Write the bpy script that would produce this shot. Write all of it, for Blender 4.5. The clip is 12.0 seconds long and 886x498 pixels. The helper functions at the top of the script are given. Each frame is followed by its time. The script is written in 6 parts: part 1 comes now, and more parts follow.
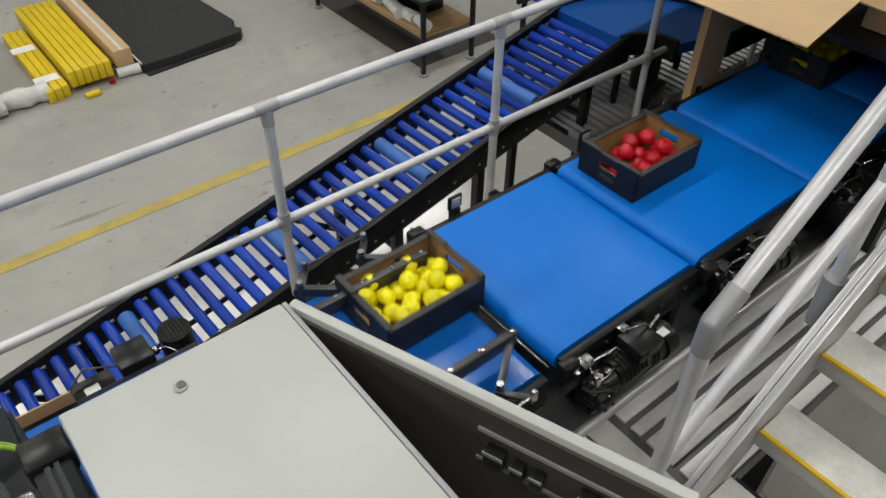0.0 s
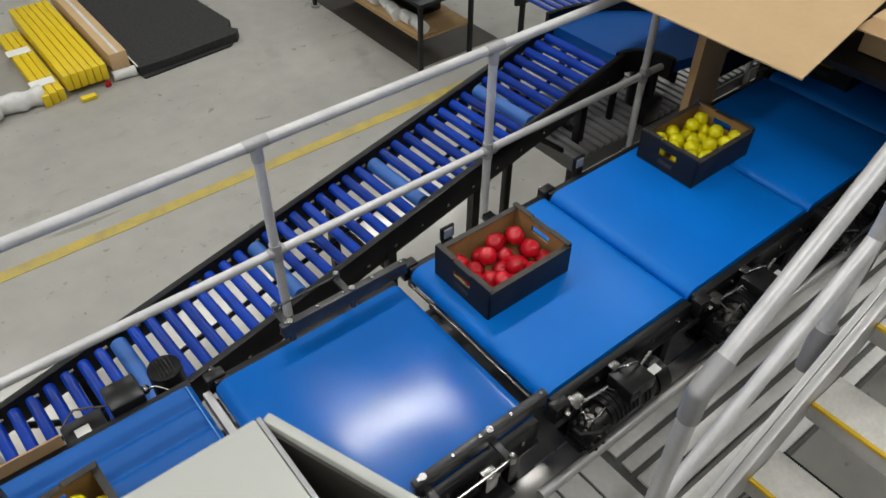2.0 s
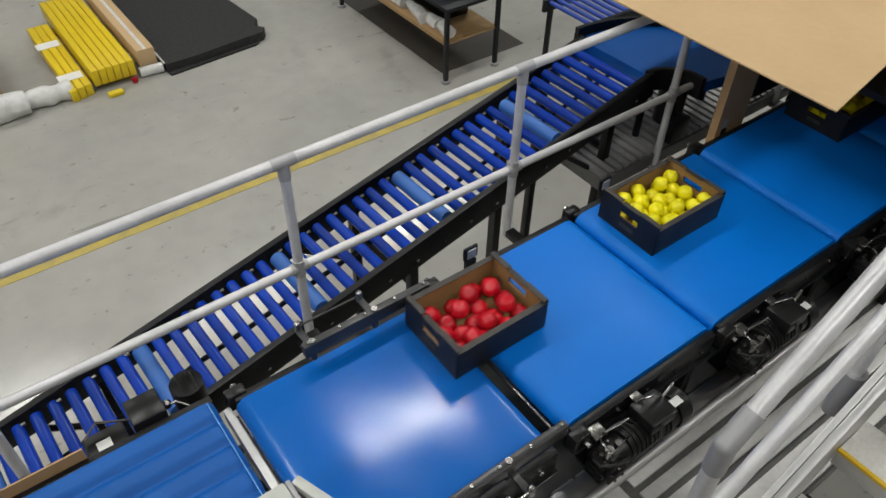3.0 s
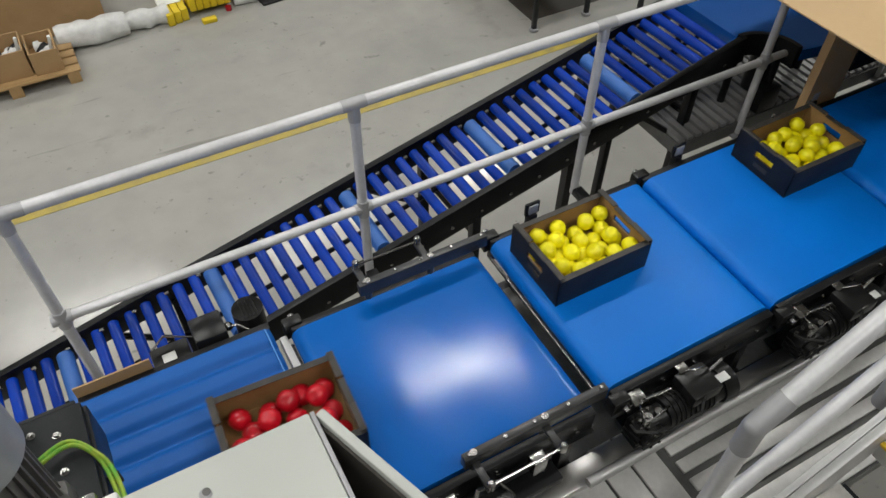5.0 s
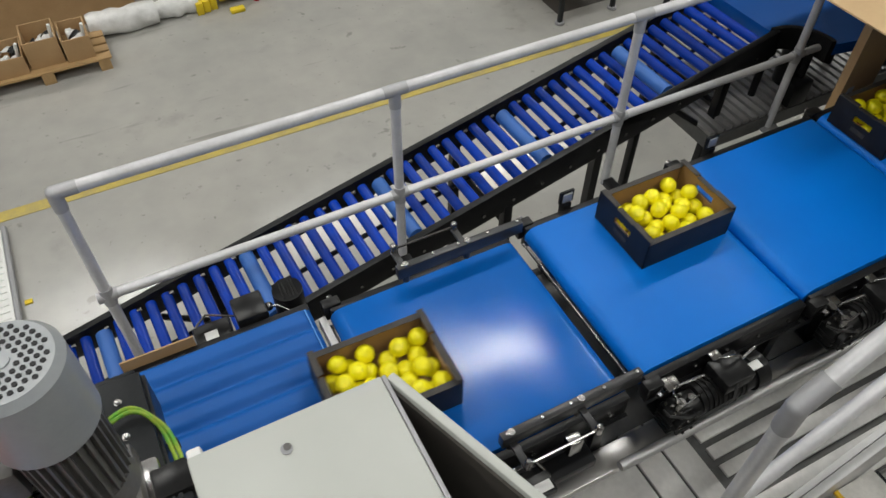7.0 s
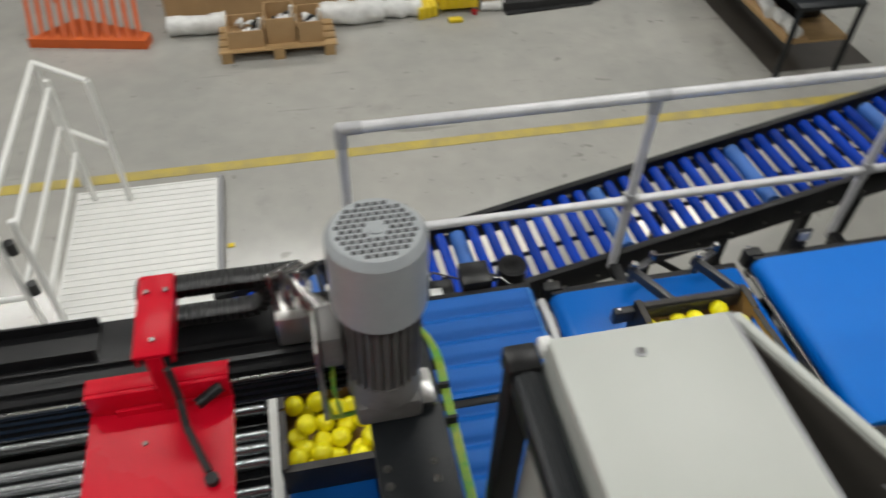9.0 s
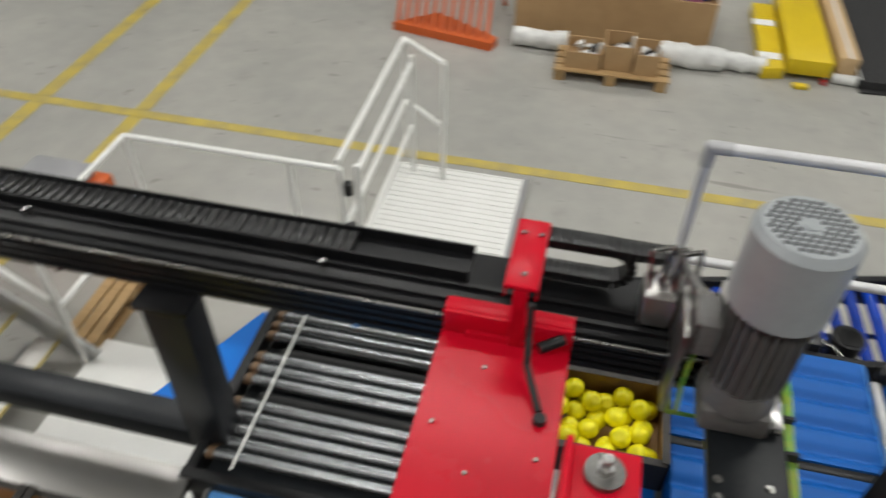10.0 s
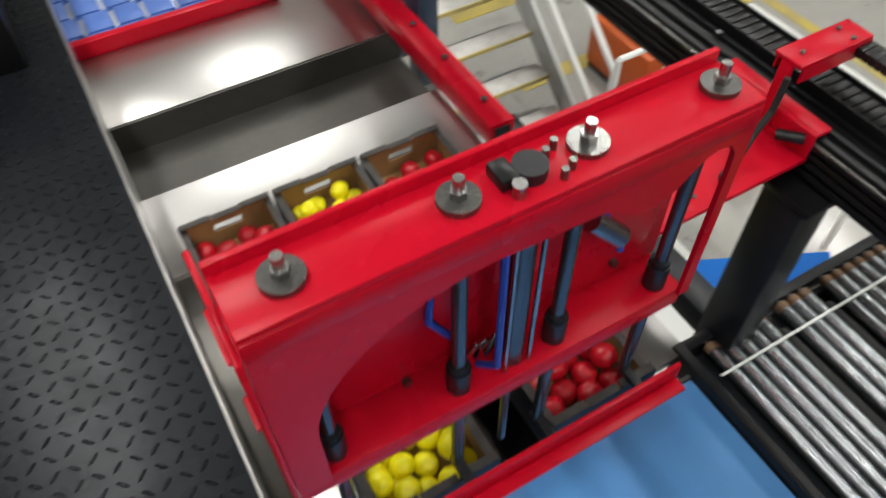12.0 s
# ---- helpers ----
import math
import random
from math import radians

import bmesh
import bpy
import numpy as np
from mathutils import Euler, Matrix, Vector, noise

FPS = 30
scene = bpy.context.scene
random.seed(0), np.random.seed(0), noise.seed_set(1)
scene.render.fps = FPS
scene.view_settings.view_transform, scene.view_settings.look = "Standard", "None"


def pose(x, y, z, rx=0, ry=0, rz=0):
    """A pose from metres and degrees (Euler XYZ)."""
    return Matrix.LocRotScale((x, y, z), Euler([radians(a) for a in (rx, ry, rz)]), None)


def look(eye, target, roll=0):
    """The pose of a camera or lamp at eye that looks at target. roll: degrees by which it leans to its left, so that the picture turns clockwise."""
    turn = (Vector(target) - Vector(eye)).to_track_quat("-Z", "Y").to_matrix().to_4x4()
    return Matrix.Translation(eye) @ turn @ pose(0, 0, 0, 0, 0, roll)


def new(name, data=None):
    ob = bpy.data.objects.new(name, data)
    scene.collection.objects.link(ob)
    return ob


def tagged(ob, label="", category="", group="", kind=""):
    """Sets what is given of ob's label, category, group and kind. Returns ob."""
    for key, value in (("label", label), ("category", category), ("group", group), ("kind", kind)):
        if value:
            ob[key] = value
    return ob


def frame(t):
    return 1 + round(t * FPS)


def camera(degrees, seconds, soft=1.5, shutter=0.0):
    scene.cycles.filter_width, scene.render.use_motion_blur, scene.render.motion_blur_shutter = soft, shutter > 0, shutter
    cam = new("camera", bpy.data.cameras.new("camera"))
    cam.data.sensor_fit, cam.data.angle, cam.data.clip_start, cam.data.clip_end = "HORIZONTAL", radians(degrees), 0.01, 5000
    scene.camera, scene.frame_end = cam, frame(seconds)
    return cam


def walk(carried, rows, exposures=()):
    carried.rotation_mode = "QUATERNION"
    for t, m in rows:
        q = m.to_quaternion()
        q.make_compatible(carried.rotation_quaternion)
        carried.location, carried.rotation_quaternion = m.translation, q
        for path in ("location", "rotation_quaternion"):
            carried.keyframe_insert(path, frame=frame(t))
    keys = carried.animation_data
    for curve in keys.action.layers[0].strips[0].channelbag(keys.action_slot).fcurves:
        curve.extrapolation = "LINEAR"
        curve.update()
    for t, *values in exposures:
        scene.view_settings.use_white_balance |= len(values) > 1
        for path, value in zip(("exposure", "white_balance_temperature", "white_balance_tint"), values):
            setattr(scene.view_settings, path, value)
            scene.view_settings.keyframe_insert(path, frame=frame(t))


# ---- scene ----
cam = camera(61.4, 12.0, shutter=0.5)
PATH = [
    (0, (-0.909, -2.064, 3.75), (0.028, -0.923, 2.402), 1.0),
    (0.5, (-0.895, -2.07, 3.74), (0.042, -0.934, 2.386), 1.3),
    (1, (-0.889, -2.075, 3.732), (0.053, -0.944, 2.378), 1.5),
    (1.5, (-0.864, -2.047, 3.779), (0.068, -0.922, 2.414), 1.1),
    (2, (-0.805, -1.987, 3.869), (0.114, -0.864, 2.493), 0.9),
    (2.5, (-0.802, -1.93, 3.907), (0.111, -0.805, 2.529), 1.3),
    (3, (-0.781, -1.913, 3.932), (0.097, -0.77, 2.546), 1.5),
    (5, (-0.737, -1.954, 3.97), (-0.084, -0.791, 2.48), 0.8),
    (5.5, (-0.743, -1.954, 3.97), (-0.103, -0.79, 2.475), 0.4),
    (6, (-0.757, -1.966, 3.968), (-0.125, -0.798, 2.473), 0.4),
    (6.5, (-0.787, -1.969, 3.971), (-0.166, -0.797, 2.474), 0.3),
    (6.7, (-0.808, -1.964, 3.981), (-0.189, -0.795, 2.482), 0.5),
    (8.5, (-1.068, -1.993, 3.958), (-0.575, -0.732, 2.486), 2.0),
    (9, (-1.245, -2.02, 3.908), (-0.924, -0.667, 2.47), 2.0),
    (9.5, (-1.401, -2.053, 3.877), (-1.354, -0.629, 2.473), 1.3),
    (10, (-1.543, -2.142, 3.821), (-1.859, -0.725, 2.445), 0.8),
    (10.2, (-1.572, -2.178, 3.771), (-2.048, -0.799, 2.403), 0.3),
    (10.5, (-1.672, -2.184, 3.688), (-2.343, -0.894, 2.316), 1.0),
    (10.8, (-1.716, -2.225, 3.665), (-2.581, -1.085, 2.267), 0.1),
    (11, (-1.742, -2.258, 3.705), (-2.681, -1.234, 2.266), 0.8),
    (11.2, (-1.822, -2.283, 3.659), (-2.806, -1.347, 2.191), 0.9),
    (11.5, (-1.822, -2.315, 3.689), (-2.851, -1.505, 2.177), 1.3),
    (11.8, (-1.852, -2.345, 3.65), (-2.931, -1.608, 2.136), 1.3),
    (12, (-1.884, -2.322, 3.676), (-2.975, -1.710, 2.116), -1.0),
]
walk(cam, [(t, look(eye, target, roll)) for t, eye, target, roll in PATH], [(0, -0.12), (6.7, -0.17), (9.5, -0.13), (10.5, 0.06), (12, 0.13)])

# ---- light ----
world = bpy.data.worlds.new("hall_world")
scene.world = world
world.use_nodes = True
world.node_tree.nodes["Background"].inputs[0].default_value = (0.80, 0.86, 1.0, 1)
world.node_tree.nodes["Background"].inputs[1].default_value = 0.09
scene.view_settings.exposure = 0.0
LAMP_WATTS = 112


# ---- materials ----
def material(name, base, rough=0.5, metal=0.0, second=None, scale=6.0, mix=0.5, bump=0.0, bump_scale=40.0, spec=0.5, coat=0.0,
             stretch=(1, 1, 1), vary=0.0, rough_vary=0.0, emit=0.0, specks=0.0):
    m = bpy.data.materials.new(name)
    m.use_nodes = True
    nt = m.node_tree
    p = nt.nodes["Principled BSDF"]
    p.inputs["Roughness"].default_value = rough
    p.inputs["Metallic"].default_value = metal
    p.inputs["Specular IOR Level"].default_value = spec
    p.inputs["Coat Weight"].default_value = coat
    co = nt.nodes.new("ShaderNodeTexCoord")
    mp = nt.nodes.new("ShaderNodeMapping")
    mp.inputs["Scale"].default_value = stretch
    nt.links.new(co.outputs["Object"], mp.inputs["Vector"])

    def noise_tex(s, detail=5.0):
        n = nt.nodes.new("ShaderNodeTexNoise")
        n.inputs["Scale"].default_value = s
        n.inputs["Detail"].default_value = detail
        nt.links.new(mp.outputs[0], n.inputs["Vector"])
        return n
    second = second or tuple(min(1, c * 0.8) for c in base)
    a = noise_tex(scale)
    b = noise_tex(scale * 9, 3.0)
    add = nt.nodes.new("ShaderNodeMath")
    add.operation = "MULTIPLY_ADD"
    nt.links.new(b.outputs["Fac"], add.inputs[0])
    add.inputs[1].default_value = 0.4
    nt.links.new(a.outputs["Fac"], add.inputs[2])
    ramp = nt.nodes.new("ShaderNodeMapRange")
    ramp.inputs["From Min"].default_value = 0.5
    ramp.inputs["From Max"].default_value = 0.9
    ramp.inputs["To Max"].default_value = mix
    nt.links.new(add.outputs[0], ramp.inputs["Value"])
    mx = nt.nodes.new("ShaderNodeMix")
    mx.data_type = "RGBA"
    mx.inputs["A"].default_value = (*base, 1)
    mx.inputs["B"].default_value = (*second, 1)
    nt.links.new(ramp.outputs[0], mx.inputs["Factor"])
    out = mx.outputs["Result"]
    if specks:
        for sc, lo, hi in ((1.7, 0.66, 0.80), (7.5, 0.67, 0.72), (26.0, 0.69, 0.73)):
            sp = noise_tex(sc, 6.0)
            sr = nt.nodes.new("ShaderNodeMapRange")
            sr.inputs["From Min"].default_value = lo
            sr.inputs["From Max"].default_value = hi
            sr.inputs["To Max"].default_value = specks
            nt.links.new(sp.outputs["Fac"], sr.inputs["Value"])
            sm = nt.nodes.new("ShaderNodeMix")
            sm.data_type = "RGBA"
            sm.inputs["B"].default_value = (*(c * 0.45 for c in base), 1)
            nt.links.new(out, sm.inputs["A"])
            nt.links.new(sr.outputs[0], sm.inputs["Factor"])
            out = sm.outputs["Result"]
        for turn, sc, lo in ((0.6, 2.6, 0.70), (2.1, 4.2, 0.715)):
            mq = nt.nodes.new("ShaderNodeMapping")
            mq.inputs["Rotation"].default_value = (0, 0, turn)
            mq.inputs["Scale"].default_value = (0.22, 2.4, 1)
            nt.links.new(co.outputs["Object"], mq.inputs["Vector"])
            sp = nt.nodes.new("ShaderNodeTexNoise")
            sp.inputs["Scale"].default_value = sc
            sp.inputs["Detail"].default_value = 7.0
            nt.links.new(mq.outputs[0], sp.inputs["Vector"])
            sr = nt.nodes.new("ShaderNodeMapRange")
            sr.inputs["From Min"].default_value = lo
            sr.inputs["From Max"].default_value = lo + 0.05
            sr.inputs["To Max"].default_value = specks
            nt.links.new(sp.outputs["Fac"], sr.inputs["Value"])
            sm = nt.nodes.new("ShaderNodeMix")
            sm.data_type = "RGBA"
            sm.inputs["B"].default_value = (*(c * 0.5 for c in base), 1)
            nt.links.new(out, sm.inputs["A"])
            nt.links.new(sr.outputs[0], sm.inputs["Factor"])
            out = sm.outputs["Result"]
    if vary:
        info = nt.nodes.new("ShaderNodeObjectInfo")
        hsv = nt.nodes.new("ShaderNodeHueSaturation")
        r = nt.nodes.new("ShaderNodeMapRange")
        r.inputs["To Min"].default_value = 1 - vary
        r.inputs["To Max"].default_value = 1 + vary
        nt.links.new(info.outputs["Random"], r.inputs["Value"])
        nt.links.new(r.outputs[0], hsv.inputs["Value"])
        nt.links.new(out, hsv.inputs["Color"])
        out = hsv.outputs["Color"]
    nt.links.new(out, p.inputs["Base Color"])
    if rough_vary:
        rr = nt.nodes.new("ShaderNodeMapRange")
        rr.inputs["From Min"].default_value = 0.3
        rr.inputs["From Max"].default_value = 0.75
        rr.inputs["To Min"].default_value = max(0.03, rough - rough_vary)
        rr.inputs["To Max"].default_value = min(1, rough + rough_vary)
        nt.links.new(a.outputs["Fac"], rr.inputs["Value"])
        nt.links.new(rr.outputs[0], p.inputs["Roughness"])
    if bump:
        n = noise_tex(bump_scale, 4.0)
        bp = nt.nodes.new("ShaderNodeBump")
        bp.inputs["Strength"].default_value = bump
        bp.inputs["Distance"].default_value = 0.004
        nt.links.new(n.outputs["Fac"], bp.inputs["Height"])
        nt.links.new(bp.outputs[0], p.inputs["Normal"])
    if emit:
        p.inputs["Emission Color"].default_value = (1.0, 0.97, 0.92, 1)
        p.inputs["Emission Strength"].default_value = emit
    return m


CONCRETE = material("concrete", (0.41, 0.40, 0.365), 0.18, specks=0.6, second=(0.31, 0.305, 0.285), scale=0.55, mix=0.9, bump=0.05, bump_scale=18, rough_vary=0.09)
LINE = material("floor_line_paint", (0.52, 0.40, 0.07), 0.5, second=(0.34, 0.28, 0.12), scale=5, mix=0.9)
WALL = material("hall_wall_paint", (0.62, 0.62, 0.60), 0.7)
CEIL = material("hall_ceiling_sheet", (0.55, 0.55, 0.55), 0.7)
LAMPGLOW = material("lamp_diffuser", (0.9, 0.9, 0.9), 0.5, emit=9.0)
TUBE = material("painted_tube", (0.68, 0.68, 0.69), 0.36, metal=0.25, second=(0.44, 0.44, 0.45), scale=9, mix=0.5, bump=0.04)
CLAMP = material("grey_clamp", (0.36, 0.36, 0.37), 0.5, metal=0.3)
BELT = material("blue_belt", (0.001, 0.165, 0.63), 0.40, second=(0.001, 0.150, 0.59), scale=2.2, mix=0.7, bump=0.03, bump_scale=300, rough_vary=0.05, spec=0.18)
BELT_GLOSS = material("glossy_blue_belt", (0.003, 0.115, 0.46), 0.165, second=(0.005, 0.125, 0.50), scale=3, mix=0.5, rough_vary=0.05, spec=0.36)
BELT_DARK = material("blue_ribbed_belt", (0.002, 0.100, 0.40), 0.5, second=(0.002, 0.088, 0.36), scale=4, mix=0.6, spec=0.3)
BELT_PALE = material("pale_blue_panel", (0.11, 0.33, 0.72), 0.42, second=(0.13, 0.36, 0.74), scale=3)
ROLLER = material("navy_roller", (0.003, 0.033, 0.29), 0.22, spec=0.32, second=(0.004, 0.044, 0.36), scale=20, mix=0.5, vary=0.25)
ROLLER_SLEEVE = material("blue_rubber_sleeve", (0.03, 0.125, 0.42), 0.5, second=(0.04, 0.15, 0.46), vary=0.1)
CURVE = material("navy_curve_belt", (0.006, 0.080, 0.32), 0.26, second=(0.008, 0.088, 0.35))
BLACK = material("black_steel", (0.006, 0.0062, 0.007), 0.36, spec=0.24, second=(0.013, 0.013, 0.014), scale=8, mix=0.7, bump=0.03)
DARK = material("dark_grey_steel", (0.010, 0.012, 0.014), 0.36, spec=0.24, second=(0.020, 0.022, 0.024), scale=9, mix=0.7, bump=0.03)
ARM = material("grey_arm_steel", (0.065, 0.065, 0.068), 0.32, metal=0.5, second=(0.04, 0.04, 0.04), scale=15, mix=0.6)
PLASTIC = material("black_plastic", (0.0065, 0.0065, 0.007), 0.30, spec=0.28, second=(0.022, 0.022, 0.022), scale=20, mix=0.6)
SILVER = material("bright_metal", (0.42, 0.41, 0.40), 0.26, metal=1.0, second=(0.26, 0.255, 0.25), scale=14, mix=0.6)
STEEL = material("brushed_steel", (0.52, 0.51, 0.49), 0.34, metal=1.0, second=(0.50, 0.49, 0.47), scale=2, mix=0.6, stretch=(9, 0.5, 1), rough_vary=0.03)
BED_STEEL = material("polished_dark_steel", (0.22, 0.21, 0.195), 0.16, metal=1.0, second=(0.17, 0.165, 0.155), scale=3, mix=0.6, rough_vary=0.04)
# steel with the recess's shade and dark reflection in its base colour
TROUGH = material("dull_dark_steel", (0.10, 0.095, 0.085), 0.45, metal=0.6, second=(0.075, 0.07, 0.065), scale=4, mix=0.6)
ZINC = material("zinc_roller", (0.36, 0.37, 0.38), 0.27, metal=0.9, second=(0.19, 0.20, 0.21), scale=12, mix=0.8, stretch=(0.4, 4, 4), vary=0.12)
DECK = material("aluminium_deck", (0.80, 0.79, 0.76), 0.42, metal=0.15, second=(0.58, 0.57, 0.55), scale=5, mix=0.8, vary=0.1)
# the dark half of the corrugated deck's light-and-dark stripes, put into colour
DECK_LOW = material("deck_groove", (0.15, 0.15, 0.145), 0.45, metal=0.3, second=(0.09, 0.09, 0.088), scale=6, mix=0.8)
GRATE = material("grey_grating", (0.34, 0.34, 0.33), 0.5, metal=0.2, second=(0.24, 0.24, 0.235), scale=9, mix=0.8)
CABINET = material("cabinet_paint", (0.46, 0.475, 0.44), 0.38, second=(0.43, 0.445, 0.41), scale=2, bump=0.015, bump_scale=180)
# near-black: the cabinet's inner shade as colour; also the dark floor sheet
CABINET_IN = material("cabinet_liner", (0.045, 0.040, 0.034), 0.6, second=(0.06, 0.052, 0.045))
CARD = material("cardboard", (0.42, 0.27, 0.13), 0.75, second=(0.35, 0.215, 0.10), scale=7, mix=0.7, bump=0.05)
CARD_PALE = material("pale_cardboard", (0.56, 0.39, 0.205), 0.7, second=(0.49, 0.335, 0.175), scale=3, mix=0.7, bump=0.03)
TRAY_IN = material("tray_kraft_liner", (0.34, 0.20, 0.075), 0.65, second=(0.26, 0.15, 0.056), scale=14, mix=0.8, bump=0.05)
TRAY_OUT = material("tray_black_print", (0.008, 0.008, 0.010), 0.5, spec=0.35, second=(0.018, 0.017, 0.018), scale=12, mix=0.7)
TRAY_EDGE = material("tray_edge", (0.030, 0.028, 0.026), 0.6, second=(0.065, 0.055, 0.045), scale=30, mix=0.7)
APPLE = material("red_apple_skin", (0.52, 0.004, 0.016), 0.30, second=(0.36, 0.004, 0.012), scale=16, mix=0.7, vary=0.25)
LEMON = material("yellow_apple_skin", (0.90, 0.82, 0.004), 0.40, second=(0.82, 0.71, 0.006), scale=20, mix=0.6, vary=0.12)
RED = material("red_paint", (0.53, 0.004, 0.019), 0.30, spec=0.14, second=(0.46, 0.003, 0.016), scale=3, mix=0.5, bump=0.012, bump_scale=90, rough_vary=0.05)
NAVY = material("navy_post_paint", (0.02, 0.045, 0.085), 0.4)
MOTOR = material("grey_motor_paint", (0.33, 0.35, 0.36), 0.34, second=(0.27, 0.29, 0.30), scale=9, mix=0.6)
HOLE = material("dark_recess", (0.012, 0.012, 0.013), 0.7)
CABLE_GREEN = material("green_cable", (0.11, 0.42, 0.05), 0.42, second=(0.45, 0.50, 0.05), scale=30, mix=1.0)
CABLE_BLUE = material("blue_hose", (0.02, 0.06, 0.42), 0.35)
WOOD = material("pallet_wood", (0.42, 0.27, 0.12), 0.7, second=(0.30, 0.19, 0.085), scale=5, mix=0.8, stretch=(1, 6, 1), vary=0.15)
YELLOWBOX = material("yellow_profile", (0.72, 0.53, 0.012), 0.42, second=(0.64, 0.46, 0.01), scale=8)
MAT = material("black_mesh_mat", (0.012, 0.012, 0.013), 0.75, second=(0.03, 0.03, 0.03), scale=30, mix=0.8, bump=0.5, bump_scale=120)
ORANGE = material("orange_plastic", (0.56, 0.10, 0.015), 0.45, second=(0.48, 0.085, 0.012))
WRAP = material("white_film_wrap", (0.72, 0.72, 0.70), 0.3, second=(0.52, 0.52, 0.50), scale=14, mix=0.8, bump=0.6, bump_scale=30)
WHITE = material("white_sheet", (0.80, 0.80, 0.77), 0.5, second=(0.71, 0.71, 0.68), scale=4)
TREAD = material("pale_tread", (0.72, 0.70, 0.66), 0.6, second=(0.46, 0.45, 0.42), scale=9, mix=0.8, bump=0.1)
NOSE = material("yellow_nosing", (0.66, 0.42, 0.015), 0.5, second=(0.52, 0.33, 0.02), scale=20)
STAIRMETAL = material("stair_aluminium", (0.55, 0.55, 0.54), 0.38, metal=0.6, second=(0.42, 0.42, 0.42), scale=8)
TREADPLATE = material("tread_plate", (0.014, 0.0155, 0.019), 0.28, metal=0.1, spec=0.13, second=(0.008, 0.009, 0.011), scale=6, mix=0.8, rough_vary=0.08)
BLUE_TILE = material("blue_module", (0.07, 0.16, 0.50), 0.4, vary=0.08)
LABEL = material("white_label", (0.75, 0.75, 0.73), 0.5)
CRATE = material("blue_crate", (0.02, 0.06, 0.34), 0.4)
PAD = material("rubber_black", (0.014, 0.014, 0.014), 0.7)
WORN = material("worn_roller_end", (0.17, 0.09, 0.04), 0.6, second=(0.09, 0.06, 0.035), scale=30, mix=0.8)
PINKBAG = material("pink_bag_film", (0.42, 0.12, 0.26), 0.35)
NOSE_PALE = material("faded_yellow_nosing", (0.60, 0.47, 0.14), 0.55, second=(0.48, 0.42, 0.24), scale=14, mix=0.9)
JOINT = material("grey_tube_joint", (0.46, 0.46, 0.47), 0.42, metal=0.25, second=(0.36, 0.36, 0.37), scale=9, mix=0.6)
STUD = material("dull_steel", (0.20, 0.195, 0.185), 0.30, metal=0.9, second=(0.11, 0.108, 0.10), scale=16, mix=0.8, rough_vary=0.08)
ROD_STEEL = material("ground_rod_steel", (0.13, 0.145, 0.16), 0.24, metal=0.8, second=(0.075, 0.08, 0.09), scale=10, mix=0.7)
SLATE = material("slate_painted_steel", (0.009, 0.0105, 0.013), 0.38, spec=0.35, second=(0.016, 0.018, 0.021), scale=7, mix=0.7)
# motor grey darkened for shade below the fan cover; also the plug slot
MOTOR_LOW = material("dusty_motor_body", (0.15, 0.145, 0.14), 0.42, second=(0.09, 0.085, 0.08), scale=12, mix=0.8)


# ---- shape helpers ----
def box(bm, x0, x1, y0, y1, z0, z1, bevel=0.0, m=None):
    vs = bmesh.ops.create_cube(bm, size=1)["verts"]
    mat = Matrix.Translation(((x0 + x1) / 2, (y0 + y1) / 2, (z0 + z1) / 2)) @ Matrix.Diagonal((abs(x1 - x0), abs(y1 - y0), abs(z1 - z0), 1))
    bmesh.ops.transform(bm, matrix=mat, verts=vs)
    if bevel:
        edges = list({e for v in vs for e in v.link_edges})
        got = bmesh.ops.bevel(bm, geom=edges, offset=bevel, segments=2, affect="EDGES", profile=0.5)
        vs = list({v for f in got["faces"] for v in f.verts} | {v for v in vs if v.is_valid})
    if m is not None:
        bmesh.ops.transform(bm, matrix=m, verts=vs)
    return bm


def rod(bm, a, b, r, seg=14, r2=None, m=None):
    a, b = Vector(a), Vector(b)
    d = b - a
    vs = bmesh.ops.create_cone(bm, cap_ends=True, segments=seg, radius1=r, radius2=r if r2 is None else r2, depth=d.length)["verts"]
    mat = Matrix.Translation((a + b) / 2) @ d.to_track_quat("Z", "Y").to_matrix().to_4x4()
    bmesh.ops.transform(bm, matrix=mat if m is None else m @ mat, verts=vs)
    return bm


def ball(bm, c, r, seg=12):
    vs = bmesh.ops.create_uvsphere(bm, u_segments=seg, v_segments=max(6, seg // 2), radius=r)["verts"]
    bmesh.ops.translate(bm, vec=c, verts=vs)
    return bm


def pipe(bm, pts, r, seg=12):
    for a, b in zip(pts, pts[1:]):
        rod(bm, a, b, r, seg)
    for p in pts[1:-1]:
        ball(bm, p, r * 1.005, seg)
    return bm


def smooth(pts, n=5):
    """More points on a smooth line through pts."""
    p = [Vector(q) for q in pts]
    p = [p[0] * 2 - p[1], *p, p[-1] * 2 - p[-2]]
    out = []
    for a, b, c, d in zip(p, p[1:], p[2:], p[3:]):
        for k in range(n):
            t = k / n
            out.append(0.5 * (2 * b + (c - a) * t + (2 * a - 5 * b + 4 * c - d) * t * t + (3 * b - a - 3 * c + d) * t ** 3))
    return out + [p[-2]]


def prism(bm, outline, z0, z1):
    """An upright prism over a flat outline of x, y."""
    low = [bm.verts.new((x, y, z0)) for x, y in outline]
    top = [bm.verts.new((x, y, z1)) for x, y in outline]
    n = len(outline)
    bm.faces.new(low[::-1])
    bm.faces.new(top)
    for i in range(n):
        bm.faces.new((low[i], low[(i + 1) % n], top[(i + 1) % n], top[i]))
    bmesh.ops.recalc_face_normals(bm, faces=bm.faces[:])
    return bm


